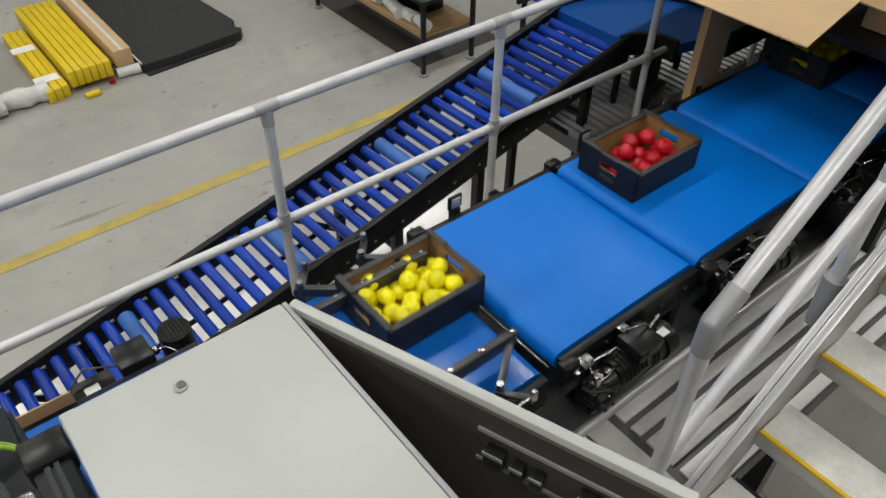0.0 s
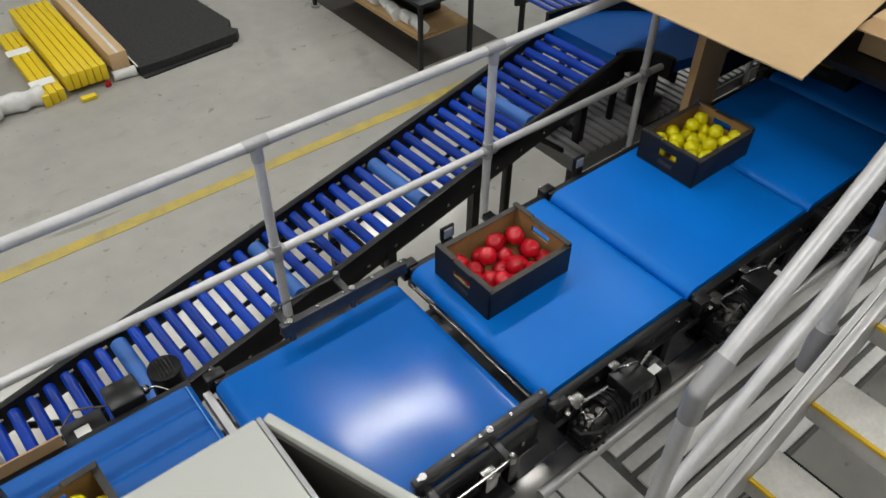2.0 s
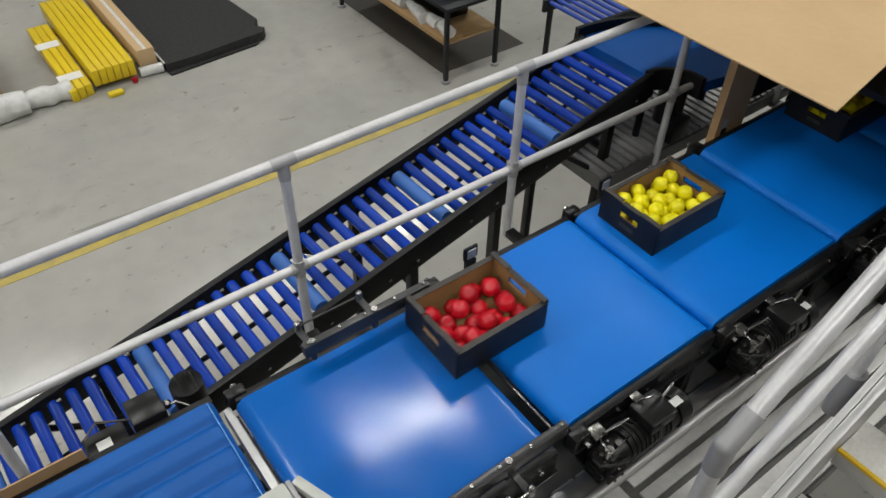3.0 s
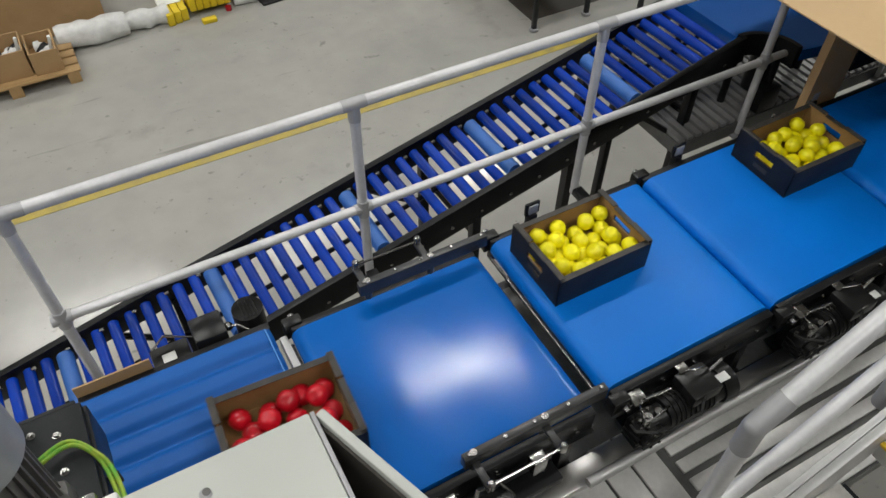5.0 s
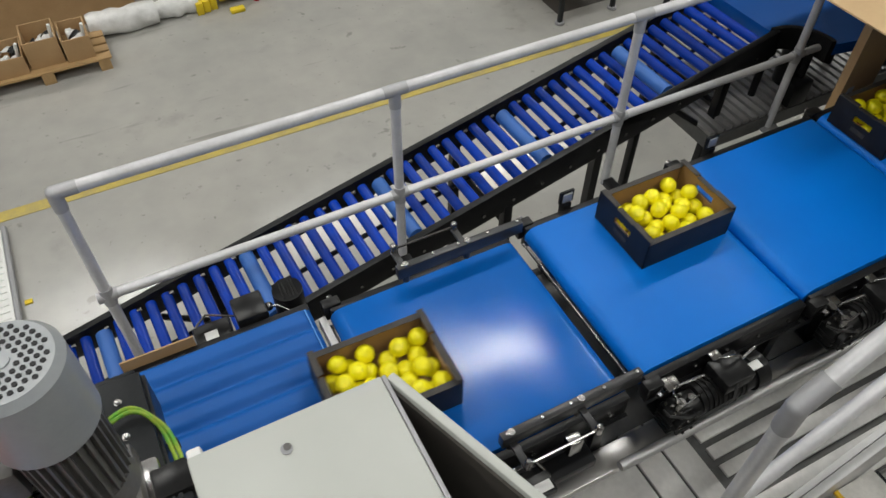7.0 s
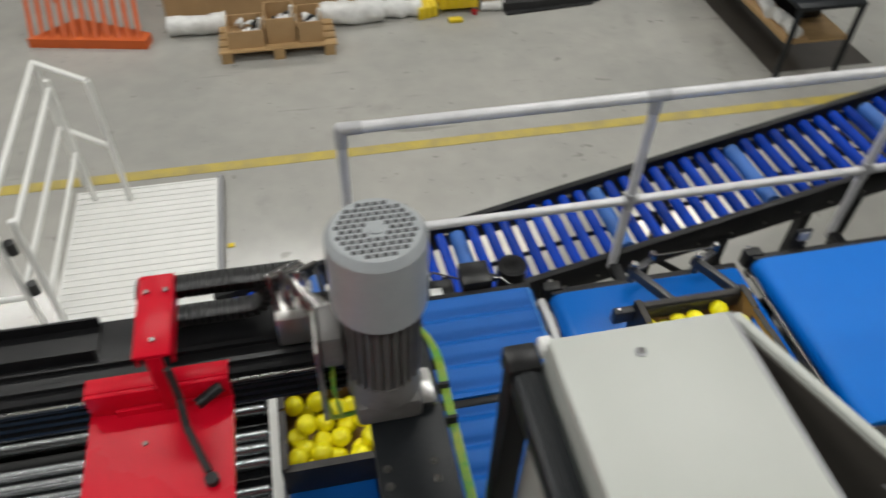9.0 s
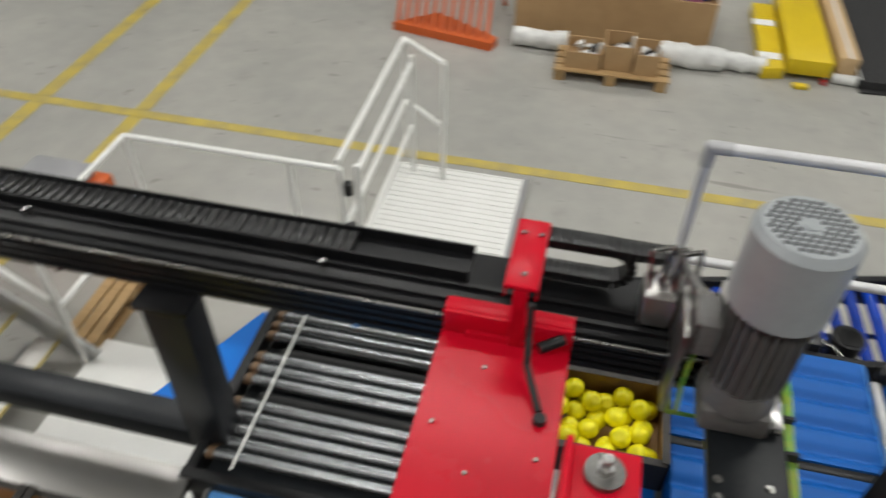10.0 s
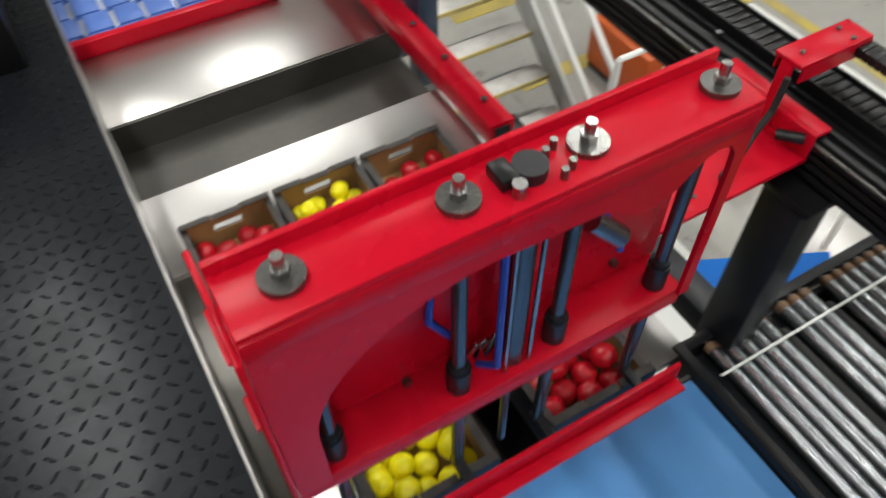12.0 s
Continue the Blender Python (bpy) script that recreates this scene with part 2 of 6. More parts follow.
def new_bm():
    return bmesh.new()


def thing(name, loc, label, category, group="", kind=""):
    ob = new(name)
    ob.empty_display_size = 0.05
    ob.location = loc
    return tagged(ob, label, category, group, kind)


def root_of(ob):
    v = Vector()
    while ob is not None:
        v += ob.location
        ob = ob.parent
    return v


def mesh_of(name, bm, mat, smooth=None):
    me = bpy.data.meshes.new(name)
    bmesh.ops.recalc_face_normals(bm, faces=bm.faces[:])
    bm.to_mesh(me)
    bm.free()
    me.materials.append(mat)
    if smooth is not None:
        me.shade_smooth()
        me.set_sharp_from_angle(angle=radians(smooth))
    return me


def part(name, bm, mat, parent, label="", smooth=40):
    """Links a bmesh, in world metres, as one mesh object under a thing or a part."""
    base = root_of(parent)
    bmesh.ops.translate(bm, vec=-base, verts=bm.verts[:])
    ob = new(name, mesh_of(name, bm, mat, smooth))
    ob.parent = parent
    return tagged(ob, label)


def pieces(name, bm, mat, parent, label=""):
    """Each closed body of the bmesh becomes a part of its own."""
    seen = set()
    for v0 in list(bm.verts):
        if v0 in seen:
            continue
        stack, body = [v0], []
        seen.add(v0)
        while stack:
            v = stack.pop()
            body.append(v)
            for e in v.link_edges:
                w = e.other_vert(v)
                if w not in seen:
                    seen.add(w)
                    stack.append(w)
        one = bmesh.new()
        at = {v: one.verts.new(v.co) for v in body}
        for f in {f for v in body for f in v.link_faces}:
            one.faces.new([at[v] for v in f.verts])
        part(name, one, mat, parent, label)
    bm.free()


def piece(name, me, parent, at, rot=(0, 0, 0)):
    """An object on a shared mesh under a thing, at a place in the world."""
    ob = new(name, me)
    ob.parent = parent
    ob.location = Vector(at) - root_of(parent)
    ob.rotation_euler = [radians(a) for a in rot]
    return ob


def solid(name, bm, mat, label, category, group="", kind="", smooth=40):
    """A thing that is one mesh, with its origin at its base."""
    zs = [v.co for v in bm.verts]
    base = Vector((sum(v.x for v in zs) / len(zs), sum(v.y for v in zs) / len(zs), min(v.z for v in zs)))
    bmesh.ops.translate(bm, vec=-base, verts=bm.verts[:])
    ob = new(name, mesh_of(name, bm, mat, smooth))
    ob.location = base
    return tagged(ob, label, category, group, kind)


# ---- the hall ----
BELT_Z = 1.895
DECK_Z = 1.55

bm = new_bm()
box(bm, -14, 18, -12, 20, -0.2, 0)
solid("floor", bm, CONCRETE, "smooth grey concrete hall floor with scuffs", "floor", kind="structure")
for name, ext in (("wall_north", (-14.2, 18.2, 20, 20.2)), ("wall_south", (-14.2, 18.2, -12.2, -12)), ("wall_west", (-14.2, -14, -12, 20)), ("wall_east", (18, 18.2, -12, 20))):
    solid(name, box(new_bm(), *ext, 0, 9), WALL, "plain pale hall wall", "wall", kind="structure")
solid("ceiling", box(new_bm(), -14.2, 18.2, -12.2, 20.2, 9, 9.2), CEIL, "grey sheet metal hall ceiling", "ceiling", kind="structure")


def hall_lamp(x, y):
    t = thing("ceiling_lamp", (x, y, 8.0), "long white linear hall lamp under the ceiling", "lamp", "hall lamps")
    part("housing", box(new_bm(), x - 1.6, x + 1.6, y - 0.22, y + 0.22, 8.03, 8.12, 0.01), TUBE, t)
    part("diffuser", box(new_bm(), x - 1.55, x + 1.55, y - 0.18, y + 0.18, 8.005, 8.028, 0.005), LAMPGLOW, t, "glowing white diffuser")
    for sx in (-1.3, 1.3):
        part("hanger", rod(new_bm(), (x + sx, y, 8.12), (x + sx, y, 9.0), 0.008, 6), SILVER, t)
    la = bpy.data.lights.new("hall_lamp_light", "AREA")
    la.shape, la.size, la.size_y, la.energy = "RECTANGLE", 3.1, 0.4, LAMP_WATTS
    la.color = (0.98, 0.985, 0.955)
    lo = new("hall_lamp_light", la)
    lo.location = (x, y, 7.99)


for lx in (-7.4, -2.5, 2.4, 7.3):
    for ly in (-3.9, 2.6, 9.1):
        hall_lamp(lx, ly)
hall_lamp(-9.8, -0.6)


def floor_line(x0, x1, y0, y1):
    solid("floor_line", box(new_bm(), x0, x1, y0, y1, 0.001, 0.004), LINE, "worn yellow painted floor marking line", "floor marking", kind="structure")


floor_line(-13.9, 9, 2.83, 2.94)
floor_line(-6.62, -6.47, 2.945, 12)
floor_line(-5.60, -5.46, 2.945, 12)
floor_line(-6.62, -6.47, 0.42, 2.825)
floor_line(-5.60, -5.46, 0.42, 2.825)


# ---- guard rail behind the belts ----
def guard_rail():
    t = thing("guard_rail", (0, 0, DECK_Z - 0.1), "pale grey tubular steel guard rail with two rails", "railing")
    r = 0.021
    part("top_rail", rod(new_bm(), (-1.13, 0, 2.4), (5.3, 0, 2.4), r), TUBE, t)
    part("mid_rail", rod(new_bm(), (-1.13, 0, 1.9), (5.3, 0, 1.9), r * 0.88), TUBE, t)
    for x in (-1.13, 0.0, 1.07, 2.13, 3.2, 4.25, 5.3):
        low = DECK_Z - 0.1 if x > 2 else 1.50
        p = part("post", rod(new_bm(), (x, 0, low), (x, 0, 2.4), r * 0.92), TUBE, t)
        bm = new_bm()
        if x == -1.13:
            ball(bm, (x, 0, 2.4), r * 1.12)
            rod(bm, (x, 0, 2.4), (x + 0.07, 0, 2.4), r * 1.10)
        else:
            rod(bm, (x - 0.045, 0, 2.4), (x + 0.045, 0, 2.4), r * 1.09)
        rod(bm, (x, 0, 2.33), (x, 0, 2.4), r * 1.09)
        part("clamp", bm, JOINT, p)
        bm = new_bm()
        rod(bm, (x, 0, 1.86), (x, 0, 1.94), r * 1.12)
        rod(bm, (x - 0.035, 0, 1.9), (x + 0.035, 0, 1.9), r * 1.05)
        part("clamp", bm, JOINT, p)
        if x > 2:
            part("foot", box(new_bm(), x - 0.05, x + 0.05, -0.06, 0.04, low, low + 0.012, 0.002), CLAMP, p)
        else:
            part("foot", box(new_bm(), x - 0.025, x + 0.025, -0.36, -0.018, low + 0.01, low + 0.045, 0.003), BLACK, p)


guard_rail()


# ---- belt conveyors ----
def bolts(bm, pts, r=0.007, out=0.008, axis=(0, -1, 0)):
    for p in pts:
        rod(bm, p, Vector(p) + Vector(axis) * out, r, 8)


def drive_motor(x, y, z, s=1):
    """A small black drum motor with a terminal box, wires and a label, on the near side of a belt."""
    t = thing("drive_motor", (x, y, z), "black electric drive motor with terminal box beside the belt", "motor", "belt drive motors")
    part("body", rod(new_bm(), (x + 0.06, y - 0.055, z), (x + 0.30, y - 0.055, z), 0.057, 24), PLASTIC, t)
    bm = new_bm()
    for i in range(9):
        rod(bm, (x + 0.08 + i * 0.02, y - 0.055, z), (x + 0.086 + i * 0.02, y - 0.055, z), 0.062, 20)
    pieces("cooling_fin", bm, PLASTIC, t)
    part("end_cap", rod(new_bm(), (x + 0.29, y - 0.055, z), (x + 0.345, y - 0.055, z), 0.066, 22), PLASTIC, t)
    part("terminal_box", box(new_bm(), x + 0.13, x + 0.25, y - 0.11, y, z + 0.05, z + 0.105, 0.008), PLASTIC, t)
    bm = new_bm()
    box(bm, x - 0.065, x + 0.05, y - 0.095, y - 0.02, z - 0.07, z + 0.03, 0.014)
    rod(bm, (x - 0.005, y - 0.06, z - 0.02), (x + 0.065, y - 0.06, z - 0.01), 0.052, 18)
    g = part("gearbox", bm, PLASTIC, t)
    bm = new_bm()
    rod(bm, (x - 0.012, y - 0.095, z - 0.012), (x - 0.012, y - 0.118, z - 0.012), 0.047, 20)
    part("gear_cover", bm, PLASTIC, g)
    rng = random.Random(int(x * 100))
    bm = new_bm()
    for k in range(7):
        a = 2 * math.pi * k / 7
        rod(bm, (x - 0.012 + 0.039 * math.cos(a), y - 0.118, z - 0.012 + 0.039 * math.sin(a)), (x - 0.012 + 0.039 * math.cos(a), y - 0.125, z - 0.012 + 0.039 * math.sin(a)), 0.0055, 6)
    for k in range(9):
        px, py, pz = x + rng.uniform(-0.06, 0.06), y + rng.uniform(-0.09, -0.03), z + rng.uniform(0.028, 0.04)
        rod(bm, (px, py, pz - 0.012), (px, py, pz + 0.008), rng.uniform(0.004, 0.008), 8)
    pieces("bolt", bm, STUD, g)
    for k in range(3):
        part("rib", box(new_bm(), x - 0.07, x + 0.055, y - 0.099, y - 0.03, z - 0.056 + k * 0.024, z - 0.050 + k * 0.024), PLASTIC, g)
    for i in range(3):
        o = i * 0.016
        part("wire", pipe(new_bm(), [(x - 0.02 + o, y - 0.01, z + 0.06), (x - 0.01 + o, y - 0.03, z + 0.11), (x + 0.05 + o, y - 0.04, z + 0.115), (x + 0.09 + o, y - 0.05, z + 0.075)], 0.004, 6), SILVER, t)
    part("wire", pipe(new_bm(), [(x + 0.25, y - 0.04, z + 0.09), (x + 0.31, y - 0.03, z + 0.11), (x + 0.32, y - 0.02, z + 0.05)], 0.005, 6), SILVER, t)
    part("wire", pipe(new_bm(), [(x - 0.08, y - 0.06, z + 0.05), (x - 0.10, y - 0.10, z + 0.09), (x - 0.04, y - 0.13, z + 0.08), (x + 0.04, y - 0.11, z + 0.02)], 0.005, 6), PAD, t)
    part("wire", pipe(new_bm(), [(x + 0.18, y - 0.10, z + 0.10), (x + 0.14, y - 0.14, z + 0.07), (x + 0.05, y - 0.13, z + 0.03), (x - 0.06, y - 0.12, z - 0.03)], 0.006, 6), PAD, t)
    part("connector", rod(new_bm(), (x - 0.03, y - 0.075, z + 0.05), (x - 0.03, y - 0.075, z + 0.085), 0.016, 12), SILVER, t, "bright metal connector")
    part("connector", rod(new_bm(), (x + 0.02, y - 0.07, z + 0.05), (x + 0.02, y - 0.07, z + 0.075), 0.013, 12), SILVER, t, "bright metal connector")
    part("rating_plate", box(new_bm(), x + 0.255, x + 0.315, y - 0.085, y - 0.055, z + 0.064, z + 0.069), LABEL, t, "small white rating plate")
    part("bracket", box(new_bm(), x - 0.045, x + 0.01, y - 0.03, y + 0.022, z + 0.083, z + 0.092, 0.003), STUD, t)
    part("bracket", box(new_bm(), x + 0.15, x + 0.19, y - 0.012, y + 0.022, z + 0.107, z + 0.113, 0.003), STUD, t)
    part("wire", pipe(new_bm(), smooth([(x - 0.03, y - 0.03, z + 0.092), (x - 0.045, y - 0.06, z + 0.105), (x - 0.02, y - 0.085, z + 0.08), (x + 0.03, y - 0.08, z + 0.085), (x + 0.07, y - 0.07, z + 0.06)]), 0.0035, 6), SILVER, t)
    part("wire", pipe(new_bm(), smooth([(x + 0.17, y - 0.01, z + 0.113), (x + 0.19, y - 0.03, z + 0.135), (x + 0.235, y - 0.035, z + 0.12), (x + 0.25, y - 0.05, z + 0.085)]), 0.004, 6), SILVER, t)


def belt_conveyor(x0, x1, y0=-1.107, y1=-0.394, motor=True, mat=BELT, sensor=True, legs=True):
    t = thing("belt_conveyor", (x0, y0, DECK_Z), "short conveyor with a smooth bright blue belt and black side frame", "conveyor", "belt conveyors")
    z = BELT_Z
    r = 0.043
    bm = new_bm()
    ring = []
    for i in range(9):
        a = math.pi / 2 + math.pi * i / 8
        ring.append((x0 + r + r * math.cos(a), z - r + r * math.sin(a)))
    for i in range(9):
        a = -math.pi / 2 + math.pi * i / 8
        ring.append((x1 - r + r * math.cos(a), z - r + r * math.sin(a)))
    n = len(ring)
    left = [bm.verts.new((x, y0, zz)) for x, zz in ring]
    right = [bm.verts.new((x, y1, zz)) for x, zz in ring]
    bm.faces.new(left)
    bm.faces.new(right[::-1])
    for i in range(n):
        bm.faces.new((left[i], right[i], right[(i + 1) % n], left[(i + 1) % n]))
    part("belt", bm, mat, t, "smooth blue belt", 30)
    bm = new_bm()
    box(bm, x0 + 0.01, x1 - 0.01, y0 - 0.036, y0 - 0.006, z - 0.115, z - 0.012, 0.003)
    box(bm, x0 + 0.01, x1 - 0.01, y0 - 0.05, y0 - 0.036, z - 0.115, z - 0.105)
    part("side_frame", bm, BLACK, t)
    part("side_frame", box(new_bm(), x0 + 0.01, x1 - 0.01, y1 + 0.006, y1 + 0.036, z - 0.115, z - 0.012, 0.003), BLACK, t)
    bm = new_bm()
    bolts(bm, [(x0 + 0.08 + i * (x1 - x0 - 0.16) / 4, y0 - 0.036, z - 0.06) for i in range(5)], 0.008)
    pieces("bolt", bm, SILVER, t)
    for yy, s in ((y0 - 0.045, -1), (y1 + 0.045, 1)):
        bm = new_bm()
        box(bm, x0 - 0.012, x0 + 0.055, yy - 0.022, yy + 0.022, z - 0.075, z - 0.004, 0.006)
        rod(bm, (x0 + 0.03, yy - 0.03, z - 0.034), (x0 + 0.03, yy + 0.03, z - 0.034), 0.016, 12)
        part("bearing_block", bm, PLASTIC, t)
        part("axle_nut", rod(new_bm(), (x0 + 0.03, yy + s * 0.03, z - 0.034), (x0 + 0.03, yy + s * 0.045, z - 0.034), 0.012, 6), SILVER, t)
    bm = new_bm()
    rod(bm, (x0 - 0.006, y0 + 0.01, z - 0.066), (x0 - 0.006, y1 - 0.01, z - 0.066), 0.007, 10)
    part("wiper_strip", bm, STUD, t, "bright metal strip below the belt end")
    if legs:
        for xx in (x0 + 0.18, x1 - 0.1):
            for yy in (y0 - 0.02, y1 + 0.02):
                p = part("leg", box(new_bm(), xx - 0.022, xx + 0.022, yy - 0.018, yy + 0.018, DECK_Z + 0.012, z - 0.11, 0.002), BLACK, t)
                part("foot_plate", box(new_bm(), xx - 0.05, xx + 0.05, yy - 0.04, yy + 0.04, DECK_Z, DECK_Z + 0.012, 0.002), BLACK, p)
        part("cross_bar", box(new_bm(), x0 + 0.16, x0 + 0.2, y0, y1, z - 0.2, z - 0.16), BLACK, t)
    if sensor:
        bm = new_bm()
        box(bm, x0 + 0.2, x0 + 0.235, y1 + 0.037, y1 + 0.072, z - 0.08, z + 0.01, 0.003)
        box(bm, x0 + 0.185, x0 + 0.25, y1 + 0.05, y1 + 0.062, z + 0.005, z + 0.065, 0.003)
        part("sensor_bracket", bm, BLACK, t)
        part("reflector", box(new_bm(), x0 + 0.196, x0 + 0.238, y1 + 0.043, y1 + 0.05, z + 0.014, z + 0.058, 0.003), CLAMP, t)
    if motor:
        drive_motor(x0 + 0.1, y0 - 0.06, z - 0.115)
    return t


belt_conveyor(0.345, 1.062)
belt_conveyor(1.075, 1.858)
belt_conveyor(1.871, 2.64)
belt_conveyor(2.655, 3.42)
belt_conveyor(3.435, 4.2)
belt_conveyor(-0.465, 0.28, -1.125, -0.418, motor=False, mat=BELT_GLOSS, sensor=False)


def ribbed_belt():
    x0, x1, z = -1.15, -0.517, BELT_Z
    t = thing("turning_conveyor", (x0, -1.1, DECK_Z), "turning conveyor with two dark blue ribbed belts and a black divider", "conveyor")
    for ya, yb in ((-0.775, -0.362), (-1.13, -0.81)):
        ny = 72
        bm = new_bm()
        prof = []
        for j in range(ny + 1):
            y = ya + (yb - ya) * j / ny
            ph = (y / 0.098) % 1.0 - 0.5
            prof.append((y, z - 0.016 * math.exp(-(ph / 0.17) ** 2)))
        cols = [x0, x0 + 0.01, x1 - 0.04, x1 - 0.018, x1 - 0.004, x1]
        drop = [0.03, 0, 0, 0.004, 0.015, 0.04]
        grid = [[bm.verts.new((cx, y, zz - d)) for y, zz in prof] for cx, d in zip(cols, drop)]
        for a, b in zip(grid, grid[1:]):
            for j in range(ny):
                bm.faces.new((a[j], b[j], b[j + 1], a[j + 1]))
        low = [[bm.verts.new((cx, y, z - 0.07)) for y in (ya, yb)] for cx in (x0, x1)]
        bm.faces.new((low[0][0], low[0][1], low[1][1], low[1][0]))
        bm.faces.new([g[0] for g in grid] + [low[1][0], low[0][0]])
        bm.faces.new([g[-1] for g in grid][::-1] + [low[0][1], low[1][1]])
        bm.faces.new(grid[0][::-1] + [low[0][0], low[0][1]])
        bm.faces.new(grid[-1] + [low[1][1], low[1][0]])
        part("belt", bm, BELT_DARK, t, "dark blue ribbed belt", 50)
    part("divider", box(new_bm(), x0, x1 + 0.01, -0.807, -0.778, z - 0.05, z - 0.004, 0.003), BLACK, t)
    part("side_frame", box(new_bm(), x0, x1, -0.359, -0.327, z - 0.12, z - 0.02, 0.003), BLACK, t)
    part("side_frame", box(new_bm(), x0, x1, -1.165, -1.133, z - 0.12, z - 0.02, 0.003), BLACK, t)
    for xx in (x0 + 0.06, x1 - 0.06):
        for yy in (-1.15, -0.345):
            part("leg", box(new_bm(), xx - 0.02, xx + 0.02, yy - 0.018, yy + 0.018, DECK_Z, z - 0.11), BLACK, t)
    bm = new_bm()
    box(bm, x1 + 0.014, x1 + 0.040, -1.12, -0.40, z - 0.085, z - 0.034, 0.003)
    part("transfer_plate", bm, STAIRMETAL, t, "pale transfer plate between two belts")
    part("lip", rod(new_bm(), (x1 - 0.02, -0.77, z + 0.001), (x1 - 0.02, -0.37, z + 0.001), 0.0022, 6), BELT_PALE, t)


ribbed_belt()


def side_motor():
    """The drive unit on the far side of the ribbed belt."""
    x, y, z = -0.83, -0.27, 1.83
    t = thing("gear_motor", (x, y, z - 0.1), "black gear motor with terminal box behind the ribbed belt", "motor")
    part("terminal_box", box(new_bm(), x + 0.07, x + 0.18, y - 0.05, y + 0.06, z + 0.0, z + 0.07, 0.008), PLASTIC, t)
    part("housing", box(new_bm(), x - 0.08, x + 0.05, y - 0.06, y + 0.05, z - 0.09, z + 0.005, 0.008), PLASTIC, t)
    part("rating_plate", box(new_bm(), x - 0.045, x + 0.0, y - 0.03, y + 0.005, z + 0.006, z + 0.009), LABEL, t, "small white rating plate")
    part("drum", rod(new_bm(), (x + 0.27, y + 0.02, z - 0.06), (x + 0.27, y + 0.02, z + 0.06), 0.055, 20), PLASTIC, t)
    bm = new_bm()
    for k in range(5):
        rod(bm, (x + 0.25 + 0.012 * k, y - 0.02, z + 0.06), (x + 0.25 + 0.012 * k, y + 0.06, z + 0.06), 0.004, 6)
    pieces("cooling_rib", bm, PLASTIC, t)
    part("wire", pipe(new_bm(), [(x + 0.18, y, z + 0.03), (x + 0.22, y - 0.02, z + 0.045), (x + 0.25, y - 0.04, z + 0.02)], 0.0045, 8), SILVER, t)
    part("wire", pipe(new_bm(), [(x - 0.07, y + 0.03, z + 0.02), (x - 0.02, y + 0.06, z + 0.035), (x + 0.07, y + 0.01, z + 0.035)], 0.0035, 8), SILVER, t)
    part("cable_gland", ball(new_bm(), (x + 0.19, y, z + 0.03), 0.017), SILVER, t)
    part("mount", box(new_bm(), x - 0.08, x + 0.32, y - 0.035, y + 0.03, z - 0.115, z - 0.085), BLACK, t)
    bm = new_bm()
    box(bm, -1.15, -0.91, -0.325, -0.319, 1.79, 1.92)
    solid("cardboard_strip", bm, CARD, "brown cardboard strip along the ribbed belt", "cardboard")


side_motor()


# ---- centring arms on the smooth belt ----
def centring_arms(name, y_pivot, side):
    """Two parallel cranks in bright joints; the bar rides on them. Returns cranks and bar, keyed later."""
    z = 1.985
    base = thing(name, (0, y_pivot, z), "black parallel crank arms with bright joints beside the belt", "centring arm", "centring arms")
    cranks = []
    for px in (-0.175, 0.068):
        bm = new_bm()
        box(bm, -0.018, 0.225, -0.012, 0.012, -0.004, 0.006, 0.002)
        box(bm, -0.018, 0.225, -0.010, -0.006, -0.03, -0.004)
        rod(bm, (0, 0, -0.06), (0, 0, 0.02), 0.013, 12)
        box(bm, -0.012, 0.012, side * 0.0, side * 0.105, -0.02, -0.008, 0.002)
        c = new("crank", mesh_of("crank", bm, ARM, 40))
        c.parent = base
        c.location = (px, 0, 0)
        bm = new_bm()
        rod(bm, (0, 0, 0.02), (0, 0, 0.030), 0.0115, 14)
        k = new("pivot_cap", mesh_of("pivot_cap", bm, SILVER, 40))
        k.parent = c
        bm = new_bm()
        rod(bm, (0, side * 0.1, -0.012), (0, side * 0.1, 0.012), 0.012, 12)
        ball(bm, (0, side * 0.1, 0.016), 0.013)
        j = new("joint", mesh_of("joint", bm, SILVER, 40))
        j.parent = c
        cranks.append(c)
    bm = new_bm()
    box(bm, -0.24, 0.262, -0.014, 0.014, -0.042, 0.012, 0.003)
    bar = new("push_bar", mesh_of("push_bar", bm, ARM, 40))
    bar.parent = base
    bolt_me = mesh_of("bolt", rod(new_bm(), (0, 0, 0.012), (0, 0, 0.017), 0.006, 8), SILVER, 40)
    for k in (-0.22, -0.1, 0.0, 0.12, 0.243):
        bb = new("bolt", bolt_me)
        bb.parent = bar
        bb.location = (k, 0, 0)
    bm = new_bm()
    rod(bm, (-0.175, 0, 0.004), (0.068, 0, 0.004), 0.0042, 8)
    link = new("link_rod", mesh_of("link_rod", bm, SILVER, 40))
    link.parent = base
    return base, cranks, bar, link, side


ARM_FAR = centring_arms("centring_arm", -0.43, 1)
ARM_NEAR = centring_arms("centring_arm", -1.145, -1)

# pneumatic drive of the near arm
t = thing("arm_drive", (-0.1, -1.27, 1.70), "black arm drive with bright fittings and hose under the belt edge", "actuator")
part("body", rod(new_bm(), (-0.17, -1.27, 1.770), (-0.17, -1.27, 1.870), 0.055, 20), PLASTIC, t)
part("valve", box(new_bm(), -0.2, -0.11, -1.32, -1.25, 1.870, 1.910, 0.006), PLASTIC, t)
part("rating_plate", box(new_bm(), -0.17, -0.12, -1.31, -1.28, 1.911, 1.914), LABEL, t)
